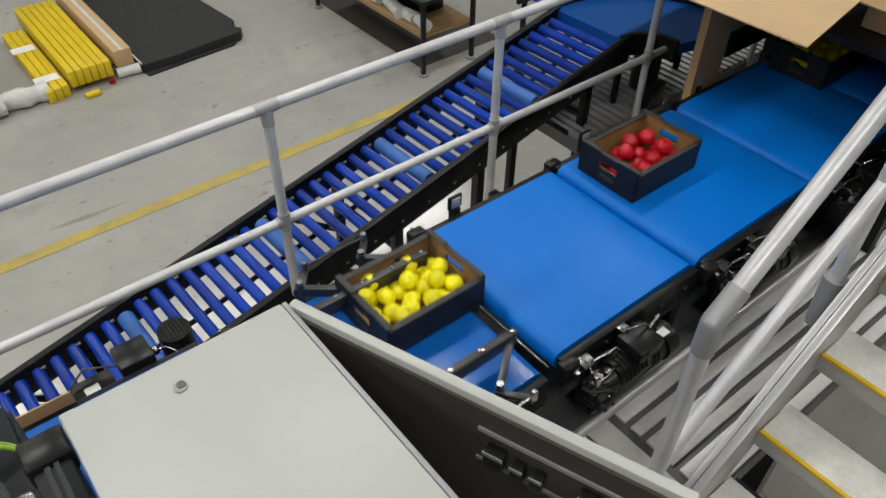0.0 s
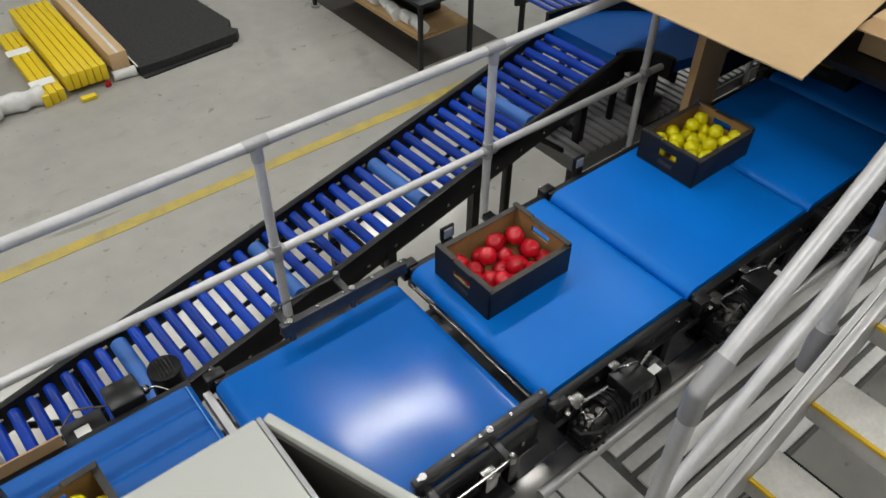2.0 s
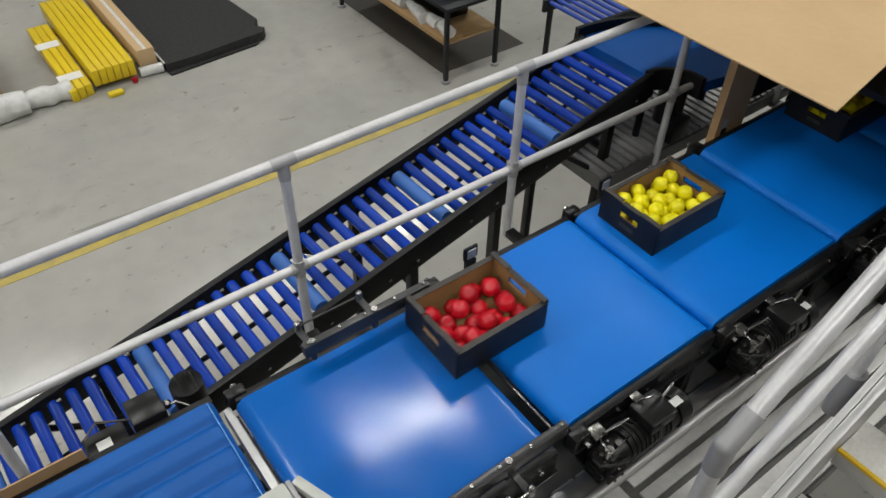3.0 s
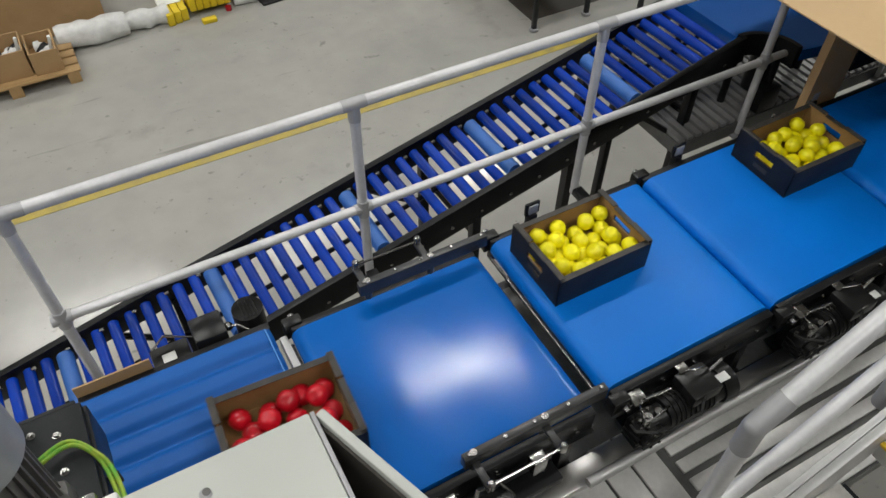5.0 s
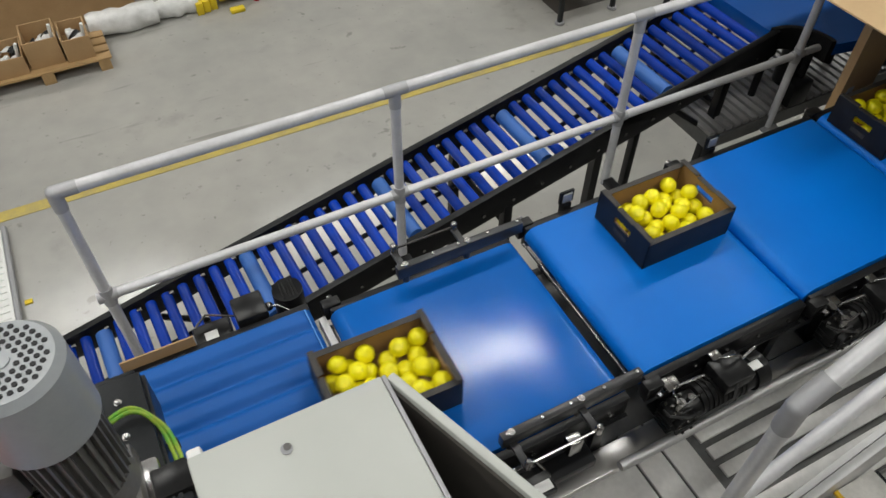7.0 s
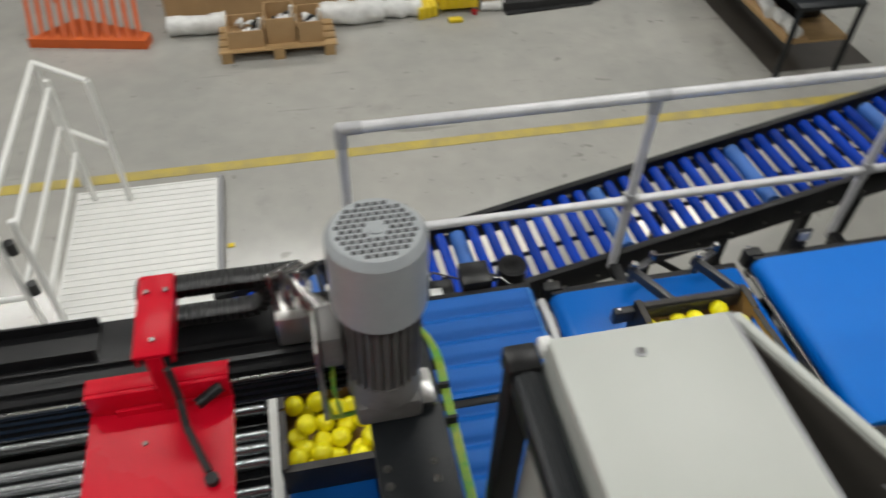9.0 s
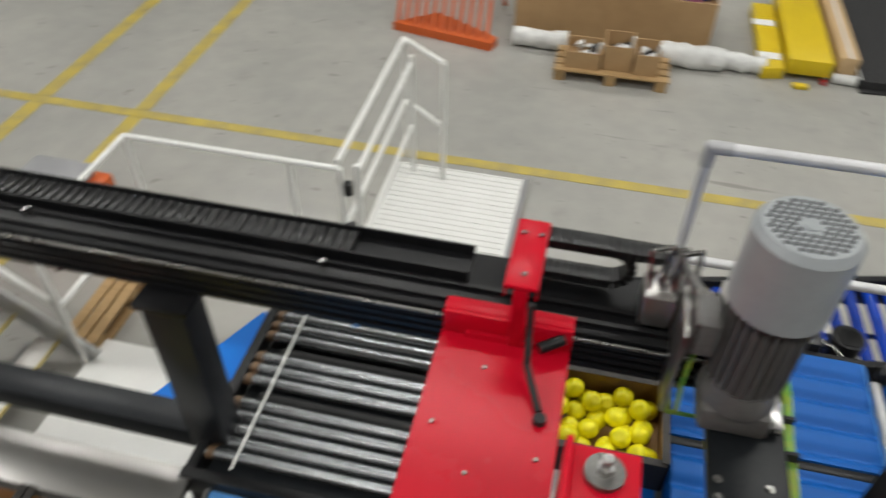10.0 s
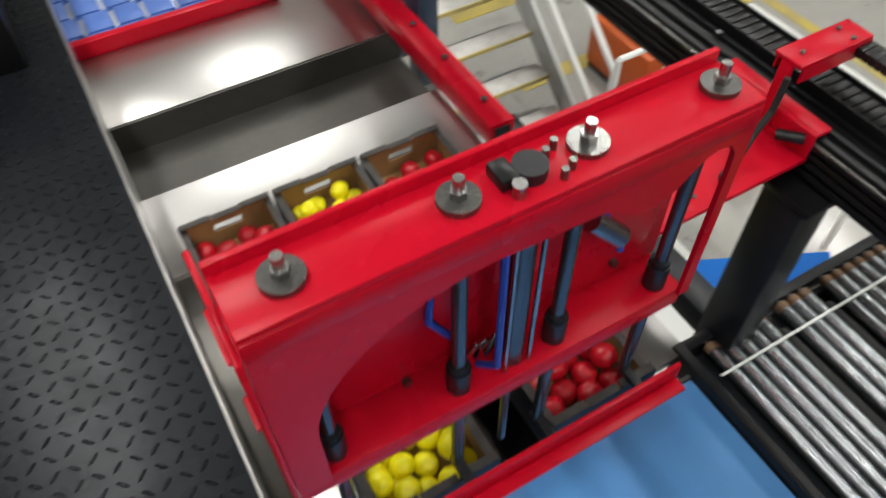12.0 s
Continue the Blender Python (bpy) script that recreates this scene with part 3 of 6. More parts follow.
part("hose", pipe(new_bm(), [(-0.24, -1.26, 1.870), (-0.2, -1.22, 1.930), (-0.13, -1.22, 1.920), (-0.1, -1.26, 1.870)], 0.008, 8), SILVER, t)
bm = new_bm()
box(bm, -0.02, 0.03, -1.24, -1.20, 1.870, 1.950, 0.008)
box(bm, -0.31, -0.26, -1.22, -1.19, 1.870, 1.930, 0.006)
pieces("fitting", bm, SILVER, t, "bright metal fitting")
part("bracket", box(new_bm(), -0.25, 0.1, -1.25, -1.18, 1.730, 1.770, 0.003), BLACK, t)


# ---- inclined roller conveyor ----
def roller_conveyor():
    a, b = Vector((2.06, 0.165, 1.93)), Vector((-1.75, 0.0, 1.15))
    d = b - a
    across = Vector((-d.y, d.x, 0)).normalized() * -1
    if across.y < 0:
        across = -across
    w = 0.425
    along = d.normalized()
    up = along.cross(across).normalized()
    if up.z < 0:
        up = -up
    t = thing("roller_conveyor", (0.2, 0.3, 0), "inclined roller conveyor with navy rollers and black side frames", "conveyor")
    frame_m = Matrix((( along.x, across.x, up.x, a.x), (along.y, across.y, up.y, a.y), (along.z, across.z, up.z, a.z), (0, 0, 0, 1)))
    length = d.length
    for y0, y1 in ((-0.045, -0.012), (w + 0.012, w + 0.045)):
        bm = new_bm()
        box(bm, -0.06, length, y0, y1, -0.125, 0.022, 0.003, frame_m)
        part("side_frame", bm, BLACK, t)
    bm = new_bm()
    for i in range(24):
        p = frame_m @ Vector((0.08 + i * 0.16, -0.046, -0.07))
        rod(bm, p, p + across * -0.006, 0.009, 8)
    pieces("bolt", bm, SILVER, t)
    r = 0.025
    navy = new_bm()
    rod(navy, (0, 0.0, 0), (0, w, 0), r, 14)
    navy = mesh_of("roller", navy, ROLLER, 40)
    pale = new_bm()
    rod(pale, (0, 0.02, 0), (0, w - 0.02, 0), r * 1.45, 16)
    pale = mesh_of("sleeved_roller", pale, ROLLER_SLEEVE, 40)
    turn = math.degrees(math.atan2(across.y, across.x)) - 90
    n = int(length / 0.0785)
    for i in range(n):
        p = frame_m @ Vector((0.03 + i * 0.0785, 0, -r))
        is_pale = i % 9 == 7
        piece("sleeved_roller" if is_pale else "roller", pale if is_pale else navy, t, p - (up * 0.006 if is_pale else Vector()), (0, 0, turn))
    bm = new_bm()
    rod(bm, frame_m @ Vector((0, w * 0.5, -0.09)), frame_m @ Vector((length, w * 0.5, -0.09)), 0.012, 8)
    part("drive_shaft", bm, BLACK, t)
    bm = new_bm()
    for i in range(n // 2):
        s = 0.07 + i * 0.157
        rod(bm, frame_m @ Vector((s, w - 0.012, -0.01)), frame_m @ Vector((s + 0.02, w - 0.012, -0.01)), 0.009, 6)
    pieces("axle_clip", bm, SILVER, t)
    for s in (0.25, 1.55, 2.9):
        for yy in (-0.028, w + 0.028):
            p = frame_m @ Vector((s, yy, -0.12))
            q = part("leg", box(new_bm(), p.x - 0.022, p.x + 0.022, p.y - 0.022, p.y + 0.022, 0.012, p.z + 0.02, 0.002), BLACK, t)
            part("foot_plate", box(new_bm(), p.x - 0.06, p.x + 0.06, p.y - 0.05, p.y + 0.05, 0, 0.012, 0.002), CLAMP, q)
            bm = new_bm()
            rod(bm, (p.x, p.y, p.z - 0.32), frame_m @ Vector((s + 0.32, yy, -0.12)), 0.016, 8)
            part("brace", bm, BLACK, t)
        p, q = frame_m @ Vector((s, -0.028, -0.3)), frame_m @ Vector((s, w + 0.028, -0.3))
        part("cross_bar", rod(new_bm(), p, q, 0.016, 8), BLACK, t)


roller_conveyor()


def curve_belt():
    c, r0, r1, z = Vector((2.10, -0.03)), 0.20, 0.67, 1.945
    t = thing("curved_conveyor", (c.x + 0.3, c.y + 0.3, 0), "quarter-turn conveyor with a dark navy belt and side wall", "conveyor")
    angs = [radians(92 - i * 6) for i in range(18)]
    def ring(ra, rb, za, zb):
        bm = new_bm()
        out = [(c.x + rb * math.cos(q), c.y + rb * math.sin(q)) for q in angs]
        inn = [(c.x + ra * math.cos(q), c.y + ra * math.sin(q)) for q in angs[::-1]]
        return prism(bm, out + inn, za, zb)
    part("belt", ring(r0, r1, z - 0.06, z), CURVE, t, "dark navy belt")
    part("outer_wall", ring(r1 + 0.004, r1 + 0.03, z - 0.12, z + 0.05), BLACK, t)
    part("inner_wall", ring(r0 - 0.03, r0 - 0.004, z - 0.1, z + 0.02), BLACK, t)
    for q in (80, 20):
        for rr in (r0, r1):
            x, y = c.x + rr * math.cos(radians(q)), c.y + rr * math.sin(radians(q))
            part("leg", rod(new_bm(), (x, y, DECK_Z if rr == r0 else DECK_Z), (x, y, z - 0.1), 0.02, 10), BLACK, t)
    m = thing("drive_motor", (2.3, 0.14, 1.55), "black drive motor with box under the curved conveyor", "motor", "belt drive motors")
    part("body", rod(new_bm(), (2.3, 0.12, 1.62), (2.3, 0.12, 1.84), 0.07, 20), PLASTIC, m)
    part("terminal_box", box(new_bm(), 2.2, 2.33, -0.02, 0.06, 1.56, 1.70, 0.008), PLASTIC, m)


curve_belt()


# ---- deck and stair beside the belts ----
def deck():
    t = thing("platform_deck", (1.5, -0.8, DECK_Z - 0.12), "raised aluminium working deck with ribbed planks", "deck", kind="structure")
    for ya, yb in ((-1.66, -1.16), (-1.16, -0.37)):
        # darker than the planks: groove shade painted on the same aluminium deck
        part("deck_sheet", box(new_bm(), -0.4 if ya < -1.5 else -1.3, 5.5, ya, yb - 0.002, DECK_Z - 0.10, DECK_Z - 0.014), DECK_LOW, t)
    part("edge_beam", box(new_bm(), -1.3, 5.5, -0.369, -0.33, DECK_Z - 0.2, DECK_Z - 0.02), BLACK, t)
    rib = mesh_of("plank", box(new_bm(), -2.3, 2.3, -0.0235, 0.0235, -0.014, 0.0, 0.003), DECK, 40)
    for i in range(7):
        piece("plank", rib, t, (2.86, -1.20 - i * 0.071, DECK_Z))
    short = mesh_of("cross_plank", box(new_bm(), -0.05, 0.05, -0.26, 0.26, -0.012, 0.002, 0.003), DECK, 40)
    for x in (0.36, 0.47):
        piece("cross_plank", short, t, (x, -1.40, DECK_Z))
    part("deck_panel", box(new_bm(), -0.4, 0.30, -1.66, -1.17, DECK_Z - 0.013, DECK_Z + 0.001, 0.003), DECK, t)
    for x in (-1.2, 1.2, 3.4, 5.4):
        for y in (-1.6, -0.42):
            part("column", box(new_bm(), x - 0.04, x + 0.04, y - 0.04, y + 0.04, 0, DECK_Z - 0.1), BLACK, t)
    part("tie_tube", rod(new_bm(), (0.2, -1.27, DECK_Z + 0.11), (3.6, -1.27, DECK_Z + 0.11), 0.018, 10), STAIRMETAL, t)
    part("cable_tray", box(new_bm(), -0.9, 4.2, -1.26, -1.17, DECK_Z + 0.03, DECK_Z + 0.07, 0.004), STEEL, t)
    g = thing("grating_platform", (2.9, 0.6, DECK_Z - 0.1), "grey ribbed platform under the curved conveyor", "deck", kind="structure")
    # same dark colour, here behind the gaps of the grating bars
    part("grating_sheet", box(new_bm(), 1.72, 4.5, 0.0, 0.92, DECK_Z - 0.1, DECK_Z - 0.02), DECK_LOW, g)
    bar = mesh_of("grating_bar", box(new_bm(), -0.018, 0.018, -0.45, 0.45, -0.02, 0.0, 0.002), GRATE, 40)
    for i in range(48):
        piece("grating_bar", bar, g, (1.74 + i * 0.056, 0.46, DECK_Z))
    for x in (1.8, 4.4):
        part("column", box(new_bm(), x - 0.03, x + 0.03, 0.85, 0.91, 0, DECK_Z - 0.1), BLACK, g)


deck()


def deck_stair():
    t = thing("deck_stair", (0.6, -1.9, DECK_Z), "aluminium stair with pale treads, yellow nosings and tubular handrails", "stair")
    rise, run = 0.18, 0.20
    x0, z0 = 0.13, 1.64
    for i in range(8):
        x, z = x0 + i * run, z0 + i * rise
        p = part("tread", box(new_bm(), x + 0.014, x + 0.150, -2.45, -1.702, z - 0.03, z, 0.003), TREAD, t)
        part("nosing", box(new_bm(), x, x + 0.0135, -2.45, -1.702, z - 0.010, z + 0.002, 0.002), NOSE, p, "yellow step nosing")
        part("tread_front", box(new_bm(), x + 0.002, x + 0.0135, -2.45, -1.704, z - 0.062, z - 0.0105, 0.002), STAIRMETAL, p)
        part("tread_back", box(new_bm(), x + 0.138, x + 0.150, -2.44, -1.704, z - 0.10, z - 0.031), DARK, p)
        # dark sheet added behind each tread to keep the step voids dark
        part("soil_sheet", box(new_bm(), x + 0.151, x + 0.212, -2.44, -1.704, z - 0.075, z - 0.069), DARK, p)
    sl = math.degrees(math.atan2(rise, run))
    ln = 8 * math.hypot(rise, run)
    m = pose(x0 - 0.05, 0, z0 - 0.06, 0, -sl, 0)
    for y0, y1 in ((-1.70, -1.675), (-2.49, -2.46)):
        part("stringer", box(new_bm(), -0.1, ln, y0, y1, -0.07, 0.10, 0.004, m), STAIRMETAL, t)
    bm = new_bm()
    box(bm, -0.1, ln, -1.674, -1.655, 0.075, 0.10, 0.002, m)
    box(bm, -0.1, ln, -1.674, -1.655, -0.07, -0.045, 0.002, m)
    part("stringer_lip", bm, STAIRMETAL, t)
    ca, sa = math.cos(radians(sl)), math.sin(radians(sl))
    ex, ez, y = 0.19, 2.60, -1.612
    top = part("handrail", pipe(new_bm(), [(ex, y, 1.78), (ex, y, ez), (ex + 2.2 * ca, y, ez + 2.2 * sa)], 0.022, 16), TUBE, t)
    part("elbow", pipe(new_bm(), [(ex, y, ez - 0.09), (ex, y, ez), (ex + 0.09 * ca, y, ez + 0.09 * sa)], 0.0255, 16), CLAMP, top)
    part("socket", rod(new_bm(), (ex, y, 1.70), (ex, y, 1.95), 0.029, 16), CLAMP, top)
    part("lower_rail", rod(new_bm(), (ex, y, ez - 0.55), (ex + 2.2 * ca, y, ez - 0.55 + 2.2 * sa), 0.020, 16), TUBE, t)
    for k in (0.86, 1.75):
        zb = z0 + (k - x0) / run * rise
        p = part("rail_post", rod(new_bm(), (k, y, zb - 0.02), (k, y, ez + (k - ex) / ca * sa), 0.020, 16), TUBE, t)
        part("post_bracket", rod(new_bm(), (k, y, zb - 0.15), (k, y, zb + 0.03), 0.026, 16, 0.033), CLAMP, p)


deck_stair()


# ---- cardboard cover and dark tunnel over the incoming belt ----
def tunnel():
    t = thing("infeed_tunnel", (2.9, -0.8, DECK_Z), "dark open infeed machine frame over the belts", "machine")
    part("back_panel", box(new_bm(), 4.3, 4.34, -1.5, -0.2, DECK_Z, 2.6), BLACK, t)
    part("side_panel", box(new_bm(), 2.12, 4.3, -1.36, -1.33, 1.62, 2.32), BLACK, t)
    part("side_panel", box(new_bm(), 2.35, 4.3, -0.30, -0.27, 1.95, 2.3), BLACK, t)
    for x, y in ((2.1, -1.34), (2.32, -0.25), (2.9, -0.25)):
        part("post", box(new_bm(), x - 0.03, x + 0.03, y - 0.03, y + 0.03, DECK_Z, 2.34, 0.003), BLACK, t)
    part("roof_panel", box(new_bm(), 2.2, 4.3, -1.33, -0.3, 2.30, 2.33), BLACK, t)
    cover = prism(new_bm(), [(1.655, -0.972), (3.3, -0.70), (3.2, 0.45), (1.63, 0.40)], 2.497, 2.503)
    solid("cardboard_sheet", cover, CARD_PALE, "large loose flat cardboard sheet on the infeed frame", "cardboard")
    b = thing("cardboard_box", (2.2, -0.30, 1.55), "brown cardboard box standing behind the belts", "box")
    part("side_panel", box(new_bm(), 2.03, 2.24, -0.35, -0.31, 1.80, 2.42), CARD, b)
    part("flap", box(new_bm(), 2.24, 2.8, -0.31, -0.304, 2.1, 2.42), CARD, b)
    b = thing("cardboard_box", (2.95, -1.15, 2.34), "large brown cardboard box lying on the infeed frame", "box")
    part("body", box(new_bm(), 2.35, 3.4, -1.33, -0.86, 2.335, 2.49, 0.004), CARD_PALE, b)
    part("flap", box(new_bm(), 2.2, 2.349, -1.33, -0.87, 2.485, 2.491), CARD, b)


tunnel()


# ---- switch cabinet ----
def switch_cabinet():
    x0, x1, y0, y1, z0, z1 = -0.932, -0.64, -2.0, -1.395, 2.45, 3.02
    t = thing("switch_cabinet", (x0, y1, DECK_Z), "pale grey steel switch cabinet with its door swung open", "cabinet")
    b = part("lid", box(new_bm(), x0, x1, y0, y1, z1 - 0.012, z1, 0.004), CABINET, t)
    part("side_panel", box(new_bm(), x0, x0 + 0.012, y0, y1 - 0.002, z0, z1 - 0.013), CABINET, t)
    part("back_panel", box(new_bm(), x0 + 0.013, x1, y1 - 0.012, y1 - 0.001, z0, z1 - 0.013), CABINET, t)
    part("bottom_panel", box(new_bm(), x0 + 0.013, x1, y0, y1 - 0.013, z0, z0 + 0.012), CABINET, t)
    # dark sheets that paint the shade inside the pale grey cabinet
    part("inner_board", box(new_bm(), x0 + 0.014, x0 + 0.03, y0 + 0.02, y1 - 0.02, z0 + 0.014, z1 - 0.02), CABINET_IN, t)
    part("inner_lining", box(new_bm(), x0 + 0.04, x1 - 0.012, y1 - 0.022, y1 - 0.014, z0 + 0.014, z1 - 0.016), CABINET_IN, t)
    part("rim", box(new_bm(), x1 + 0.0005, x1 + 0.008, y0, y1, z1 - 0.03, z1 - 0.002, 0.002), CLAMP, t)
    bm = new_bm()
    rod(bm, (-0.804, -1.445, z1), (-0.804, -1.445, z1 + 0.002), 0.0085, 20)
    k = part("lock_plug", bm, CLAMP, t, "grey plug in the lid")
    part("plug_slot", rod(new_bm(), (-0.802, -1.443, z1 + 0.002), (-0.802, -1.443, z1 + 0.0035), 0.0055, 14), MOTOR_LOW, k)
    # door, hinged at the back corner
    m = pose(x1 + 0.014, y1 - 0.002, 0, 0, 0, -69.5)
    d = part("door", box(new_bm(), 0.0, 0.56, -0.008, 0.008, z0, z1 - 0.004, 0.004, m), CABINET, t, "open pale grey cabinet door")
    # dark sheet added for the shade on the door's inner face
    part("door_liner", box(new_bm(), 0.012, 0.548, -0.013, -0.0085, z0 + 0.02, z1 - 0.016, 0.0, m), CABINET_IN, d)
    part("mounting_rail", box(new_bm(), 0.30, 0.535, -0.0165, -0.0135, z1 - 0.055, z1 - 0.049, 0, m), CLAMP, d)
    part("mounting_rail", box(new_bm(), 0.30, 0.535, -0.0165, -0.0135, z1 - 0.118, z1 - 0.112, 0, m), CLAMP, d)
    for k, (a0, w0, h0) in enumerate(((0.315, 0.028, 0.035), (0.352, 0.018, 0.03), (0.378, 0.018, 0.03), (0.44, 0.03, 0.04), (0.49, 0.035, 0.045))):
        e = part("device", box(new_bm(), a0, a0 + w0, -0.030, -0.0135, z1 - 0.105, z1 - 0.105 + h0, 0.003, m), PLASTIC, d)
        part("device_edge", box(new_bm(), a0, a0 + w0, -0.0325, -0.0305, z1 - 0.104 + h0 * 0.8, z1 - 0.105 + h0, 0, m), CLAMP, e)
    part("socket", box(new_bm(), 0.44, 0.475, -0.032, -0.0135, z1 - 0.175, z1 - 0.135, 0.004, m), CLAMP, d)
    # black profiles that carry the cabinet
    f = thing("cabinet_frame", (-0.95, -1.36, DECK_Z), "black aluminium profile frame carrying the cabinet", "frame")
    bm = box(new_bm(), -0.985, -0.94, -1.41, -1.365, DECK_Z, 2.93, 0.004)
    part("post", bm, BLACK, f)
    bm = box(new_bm(), -0.985, -0.94, -2.1, -1.412, 2.92, 2.965, 0.004)
    for dx in (-0.968, -0.957):
        box(bm, dx - 0.003, dx + 0.003, -2.1, -1.412, 2.965, 2.9675)
    part("rail", bm, DARK, f)
    part("end_cap", box(new_bm(), -0.99, -0.935, -1.411, -1.36, 2.931, 2.972, 0.006), PLASTIC, f)
    part("bracket", box(new_bm(), -0.934, -0.912, -1.392, -1.362, 2.96, 2.985, 0.004), LABEL, f)


switch_cabinet()


# ---- tall motor and its bridge plate ----
def tall_motor():
    x, y = -1.147, -1.097
    t = thing("lift_motor", (x, y, 2.25), "tall grey electric motor with perforated fan cover on a gearbox", "motor")
    part("fan_cover", rod(new_bm(), (x, y, 2.82), (x, y, 2.985), 0.092, 40), MOTOR, t)
    part("cover_dome", rod(new_bm(), (x, y, 2.985), (x, y, 3.0), 0.092, 40, 0.080), MOTOR, t)
    dot = new_bm()
    rod(dot, (0, 0, 0), (0, 0, 0.0018), 0.0050, 6)
    dot = mesh_of("vent_hole", dot, HOLE, None)
    pitch = 0.0148
    for i in range(-7, 8):
        for j in range(-8, 9):
            px, py = (i + 0.5 * (j % 2)) * pitch, j * pitch * 0.87
            if 0.018 < math.hypot(px, py) < 0.074:
                piece("vent_hole", dot, t, (x + px, y + py, 3.0))
    part("cover_boss", rod(new_bm(), (x, y, 3.0), (x, y, 3.003), 0.014, 16), MOTOR, t)
    # from here down the motor's shading is in the darker body colour
    part("stator", rod(new_bm(), (x, y, 2.60), (x, y, 2.82), 0.068, 32), MOTOR_LOW, t)
    bm = new_bm()
    for k in range(28):
        a = 2 * math.pi * k / 28
        box(bm, 0.064, 0.080, -0.0022, 0.0022, 2.61, 2.815, 0, Matrix.Translation((x, y, 0)) @ Matrix.Rotation(a, 4, "Z"))
    pieces("fin", bm, MOTOR_LOW, t)
    part("terminal_box", box(new_bm(), x - 0.125, x - 0.08, y - 0.04, y + 0.05, 2.67, 2.76, 0.008), MOTOR_LOW, t)
    part("terminal_lid", box(new_bm(), x - 0.131, x - 0.126, y - 0.045, y + 0.055, 2.665, 2.765, 0.002), STUD, t)
    part("flange", rod(new_bm(), (x, y, 2.545), (x, y, 2.60), 0.080, 24, 0.072), MOTOR_LOW, t)
    part("gearbox", box(new_bm(), x - 0.07, x + 0.075, y - 0.07, y + 0.08, 2.475, 2.545, 0.015), MOTOR_LOW, t)
    part("gearbox_foot", box(new_bm(), x + 0.03, x + 0.11, y - 0.05, y + 0.05, 2.473, 2.50, 0.01), SILVER, t)
    part("cable", pipe(new_bm(), [(x - 0.13, y + 0.0, 2.66), (x - 0.135, y - 0.01, 2.55), (x - 0.12, y - 0.01, 2.44), (x - 0.07, y + 0.02, 2.40)], 0.005, 8), CABLE_GREEN, t, "green and yellow earth cable")
    bm = new_bm()
    pipe(bm, [(x - 0.105, y + 0.0, 2.66), (x - 0.11, y - 0.01, 2.55), (x - 0.1, y - 0.01, 2.44), (x - 0.05, y + 0.02, 2.40)], 0.005, 8)
    part("cable", bm, CABLE_GREEN, t, "green and yellow earth cable")
    for k in range(4):
        part("hose", pipe(new_bm(), [(x - 0.13 + 0.012 * k, y + 0.05, 2.75), (x - 0.18 + 0.02 * k, y + 0.1, 2.82 - 0.03 * k), (x - 0.19 + 0.02 * k, y + 0.14, 2.7 - 0.05 * k), (x - 0.14 + 0.02 * k, y + 0.13, 2.5)], 0.006, 8), SILVER, t, "loose metallic hose")
    p = thing("bridge_plate", (x, -0.9, 2.2), "dark steel bridge plate with bolts carrying the tall motor", "plate")
    zp = 2.47
    part("plate", box(new_bm(), -1.19, -1.03, -1.9, -0.80, zp - 0.02, zp, 0.003), DARK, p)
    part("flange", box(new_bm(), -1.034, -1.022, -1.9, -0.80, zp - 0.16, zp - 0.02, 0.002), DARK, p)
    part("end_plate", box(new_bm(), -1.19, -1.04, -0.80, -0.788, zp - 0.25, zp - 0.002, 0.002), DARK, p)
    bm = new_bm()
    for px, py in ((-1.14, -0.84), (-1.09, -0.865), (-1.15, -0.93), (-1.09, -0.96), (-1.17, -1.27), (-1.07, -1.27), (-1.07, -1.31), (-1.17, -1.31)):
        rod(bm, (px, py, zp), (px, py, zp + 0.008), 0.0055, 6)
        rod(bm, (px, py, zp), (px, py, zp + 0.002), 0.009, 14)
    pieces("bolt", bm, STUD, p, "dull steel hexagon bolts")
    for o in (0.0, 0.011):
        run = smooth([(-1.18, -0.97 + o, zp + 0.02), (-1.12, -0.935 + o, zp + 0.028), (-1.065, -0.92 + o, zp + 0.026), (-1.03 + o * 0.5, -0.945, zp + 0.008), (-1.012 + o, -1.0, zp - 0.02), (-1.008 + o, -1.15, zp - 0.05), (-1.008 + o, -1.7, zp - 0.06)])
        part("cable", pipe(new_bm(), run, 0.0052, 8), CABLE_GREEN, p, "green and yellow earth cable")
    bm = new_bm()
    for yy in (-1.0, -1.07, -1.16):
        box(bm, -1.02, -0.994, yy - 0.004, yy + 0.004, zp - 0.06, zp - 0.02)
    pieces("cable_tie", bm, PAD, p)
    part("support_post", box(new_bm(), -1.19, -1.15, -1.85, -1.80, DECK_Z, zp - 0.02, 0.003), BLACK, p)


tall_motor()


